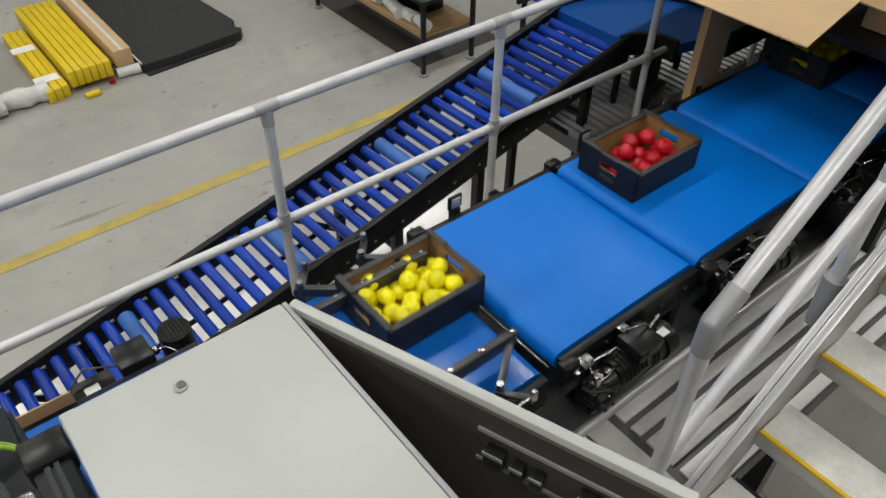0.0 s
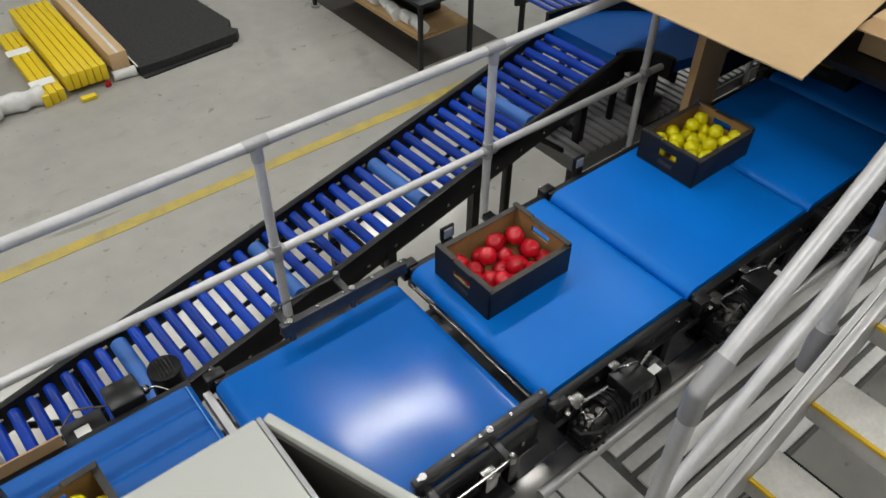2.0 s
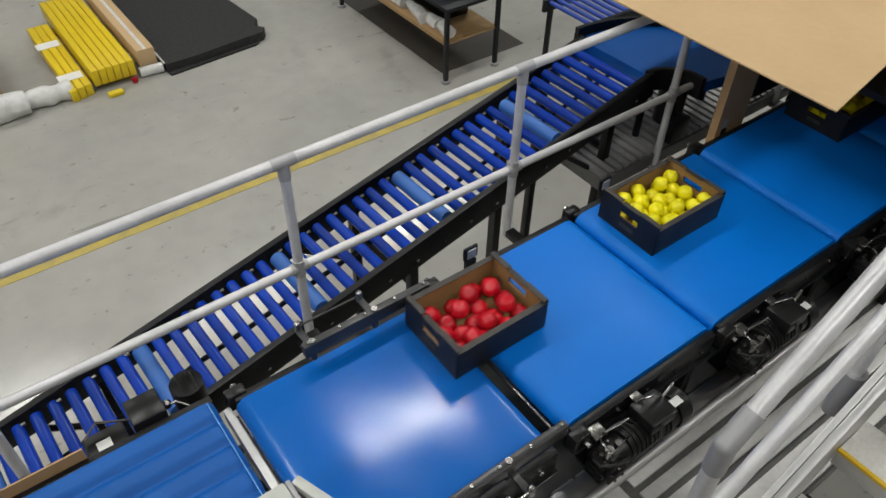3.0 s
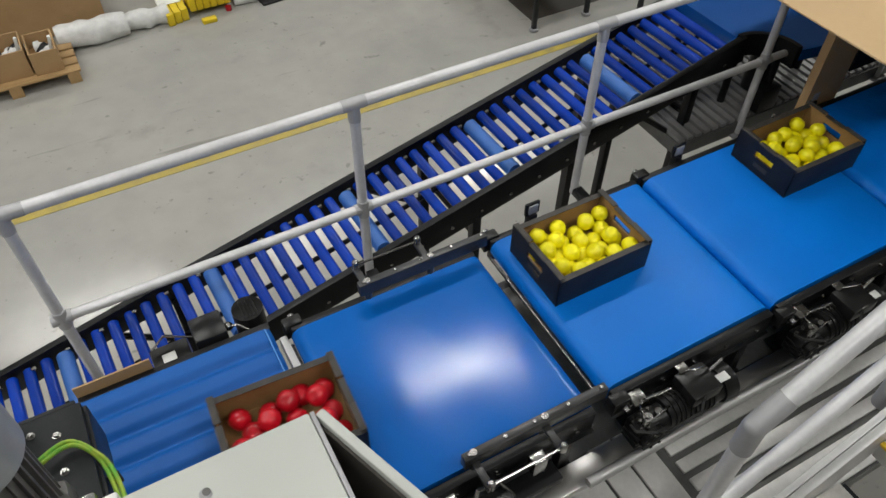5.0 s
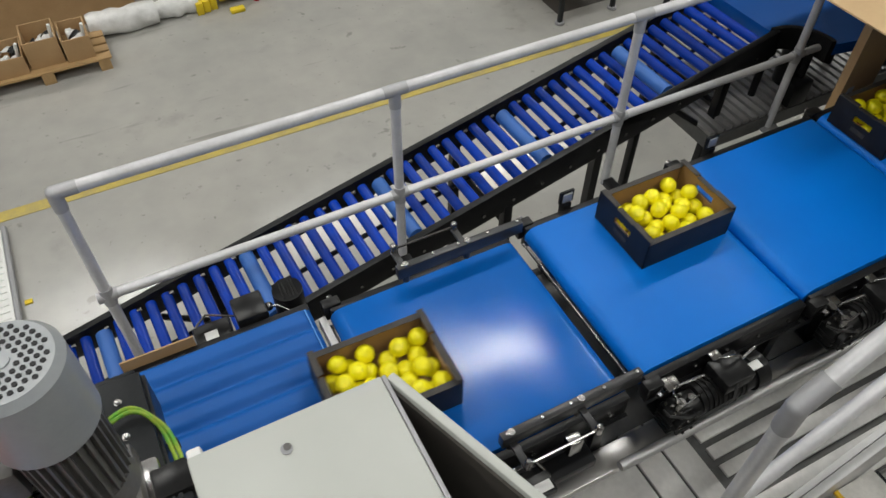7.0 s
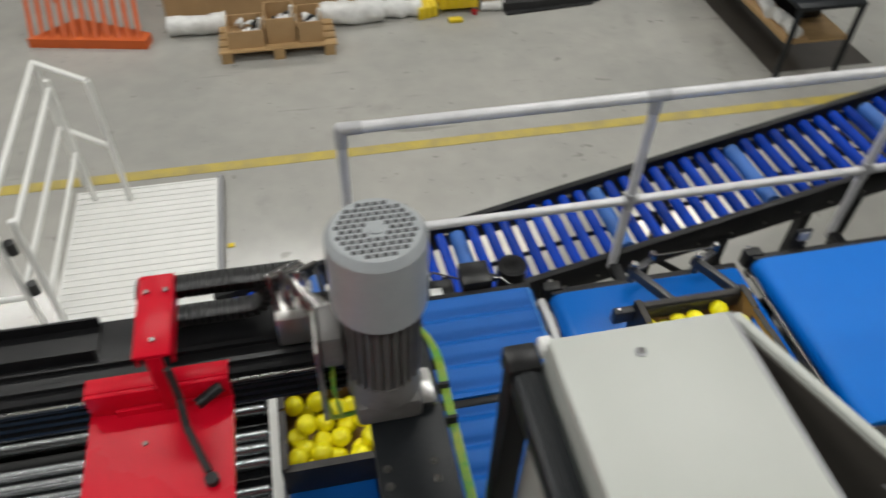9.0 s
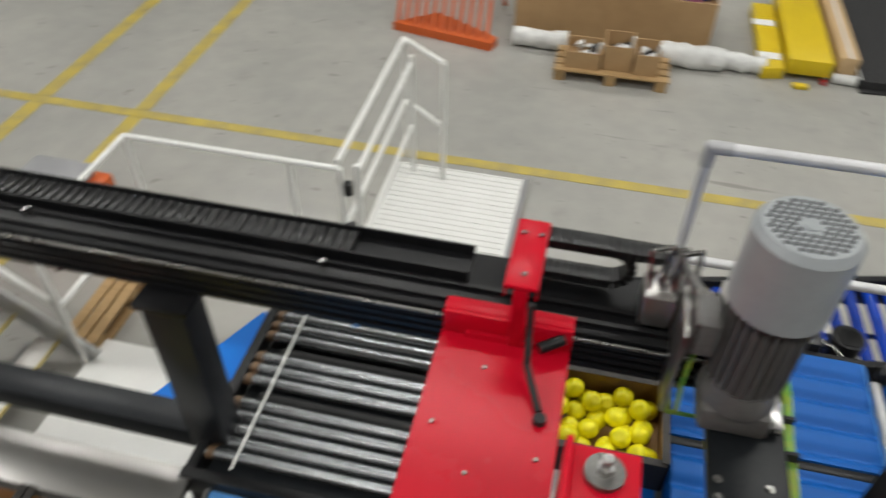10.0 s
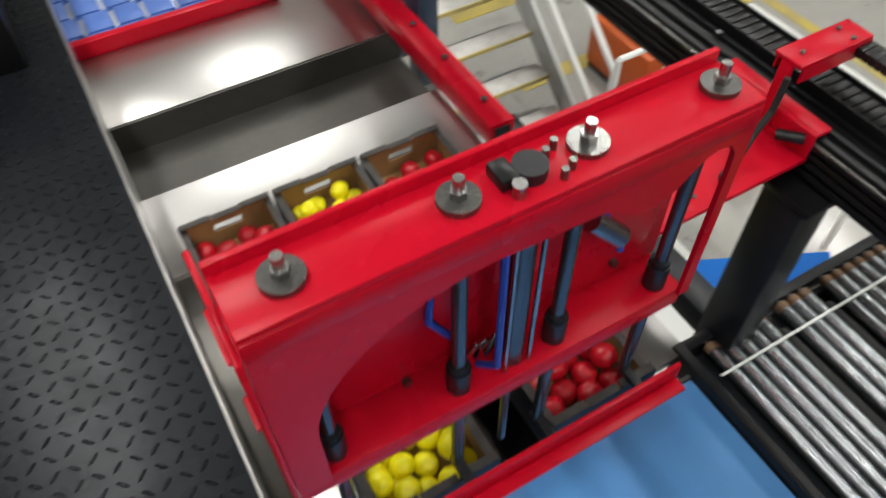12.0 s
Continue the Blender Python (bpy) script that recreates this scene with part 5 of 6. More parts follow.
    part("hose", pipe(new_bm(), [(0.07, -1.96, 2.80), (0.05, -2.01, 2.75), (0.055, -2.02, 2.66), (0.07, -1.97, 2.58)], 0.007, 8), CABLE_BLUE, h, "blue air hose")
    part("hose", pipe(new_bm(), [(0.06, -1.83, 2.86), (0.055, -1.79, 2.85), (0.05, -1.74, 2.80), (0.05, -1.66, 2.7), (0.06, -1.62, 2.6)], 0.008, 8), CABLE_BLUE, h, "blue air hose")
    bm = new_bm()
    bolts(bm, [(0.06, -1.815, zt), (0.105, -1.815, zt), (0.07, -1.835, zt), (0.115, -1.835, zt)], 0.006, 0.018, (0, 0, 1))
    bolts(bm, [(0.031, -2.06, 2.47), (0.031, -1.72, 2.47), (0.031, -1.6, 2.52)], 0.009, 0.012, (1, 0, 0))
    pieces("bolt", bm, STUD, h)
    bm = box(new_bm(), 0.15, 0.162, -2.28, -1.42, 2.085, 2.155, 0.002)
    box(bm, 0.162, 0.195, -2.28, -1.42, 2.085, 2.095, 0.002)
    part("lower_bar", bm, RED, h)
    for y in (-2.228, -1.98, -1.77, -1.525):
        part("rod_foot", box(new_bm(), 0.07, 0.1495, y - 0.012, y + 0.012, 2.115, 2.13, 0.002), SLATE, h)
    part("fitting", rod(new_bm(), (0.05, -1.70, 2.72), (0.07, -1.64, 2.66), 0.022, 12), SILVER, h, "bright metal elbow fitting")
    bm = new_bm()
    for k in range(4):
        pipe(bm, [(0.05 + 0.008 * k, -1.95 + 0.02 * k, zl + 0.02), (0.06, -1.93 + 0.02 * k, zl + 0.06), (0.055 + 0.006 * k, -1.90 + 0.02 * k, zl + 0.015)], 0.005, 6)
    pieces("wire", bm, SILVER, h)
    return t, h, loop


CARRIAGE, HEAD, CHAIN_LOOP = carriage()


# ---- trays and fruit ----
def apple_mesh(name, mat, r):
    bm = new_bm()
    vs = bmesh.ops.create_uvsphere(bm, u_segments=18, v_segments=11, radius=1)["verts"]
    for v in vs:
        c = v.co
        f = math.hypot(c.x, c.y)
        k = 1 + 0.05 * (c.z + 0.2) - 0.26 * math.exp(-(f / 0.26) ** 2) * (1 if c.z > 0 else 0.6)
        a = math.atan2(c.y, c.x)
        w = 1 + 0.018 * math.cos(5 * a)
        v.co = Vector((c.x * r * w * 1.02, c.y * r * w * 1.02, c.z * r * 0.93 * k))
    return mesh_of(name, bm, mat, 60)


RED_ME = apple_mesh("red_apple", APPLE, 0.0345)
YEL_ME = apple_mesh("yellow_apple", LEMON, 0.0315)
TL, TW, TH = 0.395, 0.298, 0.140


def tray_parts(t):
    L, W, H, th = TL / 2, TW / 2, TH, 0.006
    for s in (-1, 1):
        # long side
        bm = box(new_bm(), -L, L, s * W - (th if s > 0 else 0), s * W + (0 if s > 0 else th), 0, H * 0.90, 0.0015)
        part("side_wall", bm, TRAY_OUT, t)
        y = s * (W - th - 0.002)
        part("side_liner", box(new_bm(), -L + 0.012, L - 0.012, y - 0.002, y + 0.002, 0.006, H * 0.88), TRAY_IN, t)
        part("side_edge", box(new_bm(), -L + 0.004, L - 0.004, s * W - (0.022 if s > 0 else -0.0), s * W + (0.0 if s > 0 else 0.022), H * 0.90, H * 0.905), TRAY_EDGE, t)
        # short end with a hand hole
        x = s * L
        xa, xb = (x - th, x) if s > 0 else (x, x + th)

        def end_plate(xp, xq, inset, mat, nm):
            b2 = new_bm()
            k = (W - inset) / W
            def col(ya, yb, za, zb):
                box(b2, xp, xq, ya * k if abs(ya) > 0.1 else ya, yb * k if abs(yb) > 0.1 else yb, za, zb)
            col(-W, -0.047, 0.004 if inset else 0, H * (0.985 if inset else 1.0))
            col(0.047, W, 0.004 if inset else 0, H * (0.985 if inset else 1.0))
            col(-0.047, 0.047, 0.004 if inset else 0, H * 0.50)
            col(-0.047, 0.047, H * 0.72, H * 0.965)
            part(nm, b2, mat, t)
        end_plate(xa, xb, 0.0, TRAY_OUT, "end_wall")
        xi = s * (L - th - 0.0022)
        end_plate(xi - 0.002, xi + 0.002, 0.010, TRAY_IN, "end_liner")
        bm = new_bm()
        e = s * (L - 0.011)
        box(bm, e - 0.011, e + 0.011, -W + 0.002, -0.05, H, H + 0.004, 0.001)
        box(bm, e - 0.011, e + 0.011, 0.05, W - 0.002, H, H + 0.004, 0.001)
        box(bm, e - 0.011, e + 0.011, -0.046, 0.046, H * 0.967, H * 0.985, 0.001)
        part("top_edge", bm, TRAY_EDGE, t)
        # pale print beside the hole
        xp = x + s * 0.001
        part("print_mark", box(new_bm(), xp - 0.0008, xp + 0.0008, -0.035, 0.035, H * 0.22, H * 0.36), TRAY_EDGE, t)
    part("base", box(new_bm(), -L + 0.002, L - 0.002, -W + 0.002, W - 0.002, 0.0005, 0.005), TRAY_OUT, t)
    part("base_liner", box(new_bm(), -L + 0.012, L - 0.012, -W + 0.012, W - 0.012, 0.0055, 0.009), TRAY_IN, t)


def fruit_places(n, r, rng):
    """Loose places for n fruits in a tray: a full lower layer and a few on top."""
    got = []
    hx, hy = TL / 2 - r - 0.012, TW / 2 - r - 0.012
    tries = 0
    while len(got) < n and tries < 9000:
        tries += 1
        x, y = rng.uniform(-hx, hx), rng.uniform(-hy, hy)
        z = 0.009 + r * 0.95
        for p in got:
            d = math.hypot(x - p[0], y - p[1])
            if d < 1.9 * r:
                z = max(z, p[2] + math.sqrt(max(0.0, (1.9 * r) ** 2 - d * d)))
        if z < (0.06 if tries < 4000 else 0.085):
            got.append((x, y, z))
    return got


TRAY_SHELL = None


def fruit_tray(colour, n, seed, label, m=None, odd=0):
    global TRAY_SHELL
    if TRAY_SHELL is None:
        TRAY_SHELL = thing("fruit_tray", (0, 0, 0), label, "fruit tray", "fruit trays")
        tray_parts(TRAY_SHELL)
        t = TRAY_SHELL
    else:
        t = thing("fruit_tray", (0, 0, 0), label, "fruit tray", "fruit trays")
        for o in SHELL_PARTS:
            c = new(o.name.split(".")[0], o.data)
            c.parent = t
            c.location = o.location
    rng = random.Random(seed)
    r = 0.034 if colour == "red" else 0.0305
    for k, p in enumerate(fruit_places(n, r, rng)):
        red = (colour == "red") != (k < odd)
        ob = new("red_apple" if red else "yellow_apple", RED_ME if red else YEL_ME)
        ob.parent = t
        ob.location = p
        ob.rotation_euler = (rng.uniform(-0.7, 0.7), rng.uniform(-0.7, 0.7), rng.uniform(0, 6))
    if m is not None:
        t.matrix_basis = m
    return t


RED_LABEL = "black printed cardboard tray with red apples"
YEL_LABEL = "black printed cardboard tray with yellow apples"
TRAY_A = fruit_tray("yellow", 40, 1, "black printed cardboard tray with yellow apples on the blue belt")
SHELL_PARTS = [o for o in TRAY_A.children if "apple" not in o.name]
TRAY_B = fruit_tray("red", 22, 2, "black printed cardboard tray half full of red apples")
TRAY_C = fruit_tray("yellow", 38, 3, YEL_LABEL)
TRAY_D = fruit_tray("yellow", 40, 4, YEL_LABEL)
TRAY_E = fruit_tray("yellow", 37, 5, YEL_LABEL)
BED_Z = 1.802
BED_TRAYS = []
for j, (c1, n1, c2, n2) in enumerate((("red", 15, "yellow", 22), ("yellow", 24, "yellow", 14), ("red", 14, "yellow", 32))):
    y = -2.154 + j * 0.31
    BED_TRAYS.append((-3.055, y, fruit_tray(c1, n1, 20 + j, RED_LABEL + " on the packing bed" if c1 == "red" else YEL_LABEL + " on the packing bed", pose(-3.055, y, BED_Z))))
    BED_TRAYS.append((-2.655, y, fruit_tray(c2, n2, 30 + j, YEL_LABEL + " on the packing bed", pose(-2.655, y, BED_Z), odd=1 if j == 2 else 0)))


# ---- far side of the hall floor ----
def far_goods():
    t = thing("pallet_load", (-1.38, 5.2, 0), "wooden pallet with open brown cartons full of film and parts", "pallet")
    me = mesh_of("board", box(new_bm(), -0.55, 0.55, -0.05, 0.05, 0, 0.02, 0.002), WOOD, 40)
    for k in range(4):
        piece("board", me, t, (-1.38, 4.46 + k * 0.13, 0.10))
    for x in (-1.87, -1.38, -0.90):
        for k in range(3):
            part("block", box(new_bm(), x - 0.05, x + 0.05, 4.41 + k * 0.18, 4.50 + k * 0.18, 0.02, 0.10), WOOD, t)
        part("runner", box(new_bm(), x - 0.05, x + 0.05, 4.41, 4.90, 0, 0.02), WOOD, t)
    for x0, x1, y0, y1, h in ((-1.84, -1.50, 4.46, 4.80, 0.17), (-1.48, -1.20, 4.50, 4.84, 0.25), (-1.18, -0.95, 4.47, 4.82, 0.21)):
        b = thing("carton", (x0, y0, 0.12), "open brown cardboard carton with loose parts on the pallet", "carton", "cartons")
        for a in ((x0, x1, y0, y0 + 0.012), (x0, x1, y1 - 0.012, y1), (x0, x0 + 0.012, y0 + 0.013, y1 - 0.013), (x1 - 0.012, x1, y0 + 0.013, y1 - 0.013)):
            part("carton_wall", box(new_bm(), *a, 0.121, 0.121 + h), CARD, b)
        part("carton_base", box(new_bm(), x0 + 0.013, x1 - 0.013, y0 + 0.013, y1 - 0.013, 0.122, 0.122 + h * 0.35), CARD, b)
        rng = random.Random(int(-x0 * 100))
        for k in range(7):
            q = rng.uniform(0.035, 0.06)
            bm = ball(new_bm(), (rng.uniform(x0 + 0.07, x1 - 0.07), rng.uniform(y0 + 0.07, y1 - 0.07), 0.122 + h * 0.45 + rng.uniform(0, 0.04)), q, 12)
            for v in bm.verts:
                v.co += Vector((1, 1, 0.5)) * 0.05 * noise.noise(v.co * 16)
            part("filling", bm, (WRAP, WRAP, PLASTIC, WHITE)[k % 4], b, ("crumpled white film", "crumpled white film", "black plastic part", "white plastic part")[k % 4])
        part("stick", rod(new_bm(), (x1 - 0.06, y0 + 0.1, 0.15), (x1 - 0.02, y0 + 0.05, 0.22 + h), 0.014, 8), WHITE, b)
    b = thing("bulk_carton", (-1.35, 5.6, 0), "long brown bulk carton with cable rolls and bags", "carton")
    part("carton_wall", box(new_bm(), -2.45, -0.45, 5.25, 5.27, 0.02, 0.55), CARD, b)
    part("carton_wall", box(new_bm(), -2.45, -2.43, 5.271, 6.2, 0.02, 0.55), CARD, b)
    part("carton_wall", box(new_bm(), -0.47, -0.45, 5.271, 6.2, 0.02, 0.55), CARD, b)
    part("carton_wall", box(new_bm(), -2.45, -0.45, 6.2, 6.22, 0.02, 0.55), CARD, b)
    part("carton_base", box(new_bm(), -2.43, -0.47, 5.271, 6.19, 0.0, 0.4), CARD, b)
    rng = random.Random(7)
    mats = [PLASTIC, CRATE, CLAMP, DARK, CARD, WHITE, PINKBAG, CRATE]
    for k in range(80):
        x, y = rng.uniform(-2.35, -0.55), rng.uniform(5.35, 6.1)
        r = rng.uniform(0.035, 0.085)
        bm = new_bm()
        if k % 3:
            rod(bm, (x - r, y, 0.42 + r * 0.6), (x + r, y + rng.uniform(-0.1, 0.1), 0.45 + r), r * 0.8, 10)
        else:
            box(bm, x - r, x + r, y - r, y + r, 0.4, 0.42 + 1.6 * r, 0.015)
        part("packed_part", bm, mats[k % 8], b)
    w = thing("film_roll", (-1.0, 5.28, 0), "long roll of white plastic film wrapped bundle on the floor", "film roll")
    for x0, x1, y, s in ((-2.42, -1.86, 5.02, 0.10), (-0.93, -0.30, 5.0, 0.11), (-0.36, 0.10, 5.04, 0.085)):
        bm = new_bm()
        n, m = 16, 18
        rings = []
        for k in range(n + 1):
            xa = x0 + (x1 - x0) * k / n
            q = s * (1 + 0.12 * noise.noise(Vector((xa * 7, 1, 0))))
            ring = []
            for j in range(m):
                v = Vector((xa, y + q * math.cos(2 * math.pi * j / m), s + q * math.sin(2 * math.pi * j / m)))
                v += Vector((0, 1, 0.6)) * 0.03 * noise.noise(v * 9)
                ring.append(bm.verts.new((v.x, v.y, max(v.z, 0.002))))
            rings.append(ring)
        for p, q in zip(rings, rings[1:]):
            for j in range(m):
                bm.faces.new((p[j], q[j], q[(j + 1) % m], p[(j + 1) % m]))
        bm.faces.new(rings[0])
        bm.faces.new(rings[-1])
        part("film_sleeve", bm, WRAP, w)
    y = thing("profile_stack", (0.4, 5.8, 0), "stack of yellow painted metal profiles with white tape", "profiles")
    for k in range(6):
        x = 0.30 + k * 0.068
        part("profile", box(new_bm(), x, x + 0.062, 4.98, 6.7, 0.06, 0.22, 0.006), YELLOWBOX, y)
    for k in range(3):
        x = 0.06 + k * 0.072
        part("profile", box(new_bm(), x, x + 0.066, 4.92 + 0.02 * k, 6.4, 0.0, 0.12, 0.006), YELLOWBOX, y)
    part("cross_batten", box(new_bm(), 0.28, 0.72, 5.2, 5.3, 0.0, 0.06), WOOD, y)
    part("cross_batten", box(new_bm(), 0.28, 0.72, 6.3, 6.4, 0.0, 0.06), WOOD, y)
    for ya, yb in ((5.12, 5.25), (5.85, 5.98)):
        part("tape", box(new_bm(), 0.03, 0.25, ya, yb, 0.121, 0.126), WHITE, y)
    solid("yellow_offcut", box(new_bm(), 0.36, 0.50, 4.80, 4.87, 0.0, 0.04, 0.008), YELLOWBOX, "small yellow metal offcut on the floor", "offcut")
    solid("plastic_stopper", rod(new_bm(), (0.66, 4.96, 0.0), (0.66, 4.96, 0.04), 0.03, 12), APPLE, "small red plastic stopper lying on the floor", "stopper")
    c = thing("carton_tube", (0.85, 5.9, 0), "long brown carton with clear tape lying on rolls", "carton")
    part("body", box(new_bm(), 0.76, 0.93, 5.02, 6.85, 0.1, 0.27, 0.006), CARD_PALE, c)
    part("tape", box(new_bm(), 0.83, 0.86, 5.02, 6.85, 0.271, 0.273), WRAP, c)
    for yy in (5.02, 5.35, 6.3):
        part("roll", rod(new_bm(), (0.74, yy, 0.05), (0.96, yy - 0.02, 0.05), 0.05, 14), WRAP, c)
    m = thing("mesh_mat", (1.55, 5.8, 0), "roll of black plastic mesh laid flat on the floor", "mat")
    bm = new_bm()
    rng = random.Random(3)
    out = [(0.98, 4.93), (1.3, 4.93), (1.7, 4.97), (2.06, 5.0), (2.12, 5.08), (2.05, 5.18), (2.14, 5.3), (2.08, 5.9), (2.05, 6.6), (2.0, 7.0), (1.4, 7.05), (1.02, 7.0)]
    prism(bm, out, 0.002, 0.10)
    part("mat", bm, MAT, m)
    part("fringe", prism(new_bm(), [(0.99, 4.86), (1.95, 4.94), (2.0, 4.98), (0.985, 4.925)], 0.002, 0.02), MAT, m)
    part("white_strip", box(new_bm(), 0.965, 0.978, 4.95, 6.3, 0.101, 0.115), WHITE, m, "thin white edge strip")
    o = thing("orange_barrier", (-3.2, 5.2, 0), "orange plastic slatted barrier base", "barrier")
    bm = new_bm()
    prism(bm, [(-3.72, 5.02), (-2.62, 4.80), (-2.58, 4.95), (-3.3, 5.35)], 0.0, 0.09)
    part("base", bm, ORANGE, o)
    for k in range(11):
        x = -3.68 + k * 0.1
        yb = 5.02 - k * 0.018
        part("slat", rod(new_bm(), (x, yb + 0.03, 0.07), (x - 0.05, yb + 0.75, 0.75), 0.022, 8), ORANGE, o)
    part("top_bar", rod(new_bm(), (-3.75, 5.77, 0.75), (-2.7, 5.58, 0.75), 0.03, 10), ORANGE, o)
    for x in (-3.7, -2.75):
        part("strut", rod(new_bm(), (x, 5.7 if x < -3 else 5.6, 0.75), (x + 0.1, 5.9, 0.0), 0.025, 8), ORANGE, o)


far_goods()


def far_table():
    t = thing("work_table", (3.6, 4.2, 0), "steel work table with plywood shelf and blue crates", "table")
    x0, x1, y0, y1 = 3.12, 3.78, 3.20, 5.2
    for x in (x0 + 0.02, x1 - 0.02):
        for y in (y0 + 0.02, y1):
            p = part("leg", box(new_bm(), x - 0.02, x + 0.02, y - 0.02, y + 0.02, 0.02, 0.74, 0.002), DARK, t)
            part("foot", rod(new_bm(), (x, y, 0.007), (x, y, 0.03), 0.045, 14), CLAMP, p)
    part("top", box(new_bm(), x0, x1, y0, y1, 0.74, 0.775, 0.003), DARK, t)
    part("shelf", box(new_bm(), x0 + 0.01, x1 - 0.01, y0 + 0.03, y1, 0.40, 0.42), WOOD, t, "plywood shelf")
    b = thing("parts_crate", (3.45, 3.9, 0.775), "blue plastic parts crate on the work table", "crate", "blue crates")
    for a in ((3.2, 3.7, 3.45, 3.47, 0.98), (3.2, 3.7, 4.15, 4.17, 0.98), (3.2, 3.22, 3.471, 4.149, 0.98), (3.68, 3.7, 3.471, 4.149, 0.98), (3.22, 3.68, 3.47, 4.15, 0.80)):
        part("crate_wall", box(new_bm(), *a[:4], 0.776, a[4]), CRATE, b)
    s = thing("scrap_tray", (3.2, 4.2, 0.42), "long cardboard tray of crumpled film on the table shelf", "tray")
    part("tray", box(new_bm(), 3.135, 3.36, 3.25, 5.1, 0.421, 0.44, 0.004), CARD, s)
    rng = random.Random(5)
    for k in range(9):
        y = 3.36 + k * 0.19
        bm = rod(new_bm(), (3.20 + rng.uniform(-0.02, 0.03), y - 0.10, 0.49), (3.23 + rng.uniform(-0.02, 0.04), y + 0.11, 0.48), rng.uniform(0.045, 0.065), 10)
        for v in bm.verts:
            v.co += Vector((1, 1, 0.4)) * 0.03 * noise.noise(v.co * 13)
        part("film", bm, WRAP, s, "crumpled clear film")
    part("dark_box", box(new_bm(), 3.40, 3.70, 3.6, 5.0, 0.421, 0.60, 0.02), PLASTIC, s)
    m = thing("rubber_mat", (3.5, 4.4, 0), "thin dark grey sheet on the floor under the work table", "mat")
    part("sheet", box(new_bm(), 3.22, 4.3, 3.38, 5.6, 0.0, 0.006, 0.002), CABINET_IN, m)
    c = thing("stored_conveyor", (4.8, 3.2, 0), "stored roller conveyor section with dark frame", "conveyor")
    for y in (2.3, 2.9):
        part("side_frame", box(new_bm(), 4.05, 6.4, y - 0.02, y + 0.02, 0.62, 0.74, 0.003), DARK, c)
    me = mesh_of("roller", rod(new_bm(), (0, 2.32, 0), (0, 2.88, 0), 0.022, 10), CRATE, 40)
    for k in range(24):
        o = piece("roller", me, c, (4.12 + k * 0.095, 0, 0.71))
    for x in (4.15, 6.2):
        for y in (2.3, 2.9):
            part("leg", box(new_bm(), x - 0.02, x + 0.02, y - 0.02, y + 0.02, 0, 0.62), DARK, c)


far_table()


# ---- lower landing with gate, ramp and far stair ----
def landing():
    d = thing("ramp_plate", (-2.5, 1.5, 0), "white ribbed ramp plate on the floor", "ramp", kind="structure")
    part("plate", box(new_bm(), -3.0, -1.96, 0.4, 2.70, 0.0, 0.05, 0.004), WHITE, d)
    me = mesh_of("rib", box(new_bm(), -0.5, 0.5, -0.008, 0.008, 0, 0.006), WHITE, 40)
    for k in range(38):
        piece("rib", me, d, (-2.48, 0.46 + k * 0.06, 0.05))
    part("side_rail", rod(new_bm(), (-1.94, 0.4, 0.04), (-1.94, 2.72, 0.04), 0.02, 8), CLAMP, d)
    part("landing_plate", box(new_bm(), -4.35, -1.96, -1.0, 0.395, 0.0, 0.06, 0.004), WHITE, d)
    t = thing("landing_rail", (-3.6, 1.2, 0), "white tubular landing rail with self-closing gate", "railing")
    r = 0.019
    for z in (1.1, 0.56):
        part("rail", rod(new_bm(), (-4.35, 1.19, z), (-2.93, 1.19, z), r, 12), WHITE, t)
        part("rail", rod(new_bm(), (-2.96, 1.25, z), (-2.98, 2.84, z), r, 12), WHITE, t)
        part("rail", rod(new_bm(), (-2.84, 1.25, z - 0.06), (-2.86, 2.6, z - 0.06), r * 0.9, 12), WHITE, t)
        part("rail", rod(new_bm(), (-4.35, 1.19, z), (-4.35, 0.2, z), r, 12), WHITE, t)
        part("rail", rod(new_bm(), (-2.98, 2.84, z), (-2.6, 2.55, z), r, 12), WHITE, t)
    for x, y in ((-4.35, 1.19), (-3.25, 1.19), (-2.93, 1.19), (-2.98, 2.84), (-2.84, 1.25), (-2.86, 2.6), (-2.6, 2.55), (-4.35, 0.2)):
        part("post", rod(new_bm(), (x, y, 0), (x, y, 1.1), r, 12), WHITE, t)
    for z in (0.95, 0.62):
        part("hinge", rod(new_bm(), (-2.885, 1.2, z - 0.04), (-2.885, 1.2, z + 0.04), 0.03, 12), PLASTIC, t, "black gate hinge")
    s = thing("floor_stair", (-5.0, 0.0, 0), "aluminium stair with pale treads, yellow nosings and white handrail", "stair")
    for k in range(9):
        x, z = -4.5 - k * 0.225, 0.2 + k * 0.19
        p = part("tread", box(new_bm(), x - 0.155, x - 0.02, -0.55, 0.22, z - 0.03, z, 0.003), TREAD, s)
        part("nosing", box(new_bm(), x - 0.019, x - 0.005, -0.55, 0.22, z - 0.026, z + 0.002, 0.003), NOSE_PALE, p, "faded yellow step nosing")
        part("riser", box(new_bm(), x - 0.150, x - 0.142, -0.54, 0.21, z - 0.11, z - 0.031), GRATE, p)
        # grey sheet added between treads so no bright floor shows through
        part("soil_sheet", box(new_bm(), x - 0.250, x - 0.1505, -0.54, 0.21, z - 0.075, z - 0.069), GRATE, p)
    sl = math.degrees(math.atan2(0.19, 0.225))
    for y in (0.235, -0.58):
        m = pose(-4.36, 0, 0.08, 0, sl, 0)
        part("stringer", box(new_bm(), -2.75, 0.05, y - 0.012, y + 0.012, -0.06, 0.12, 0.003, m), STAIRMETAL, s)
    ca, sa = math.cos(radians(sl)), math.sin(radians(sl))
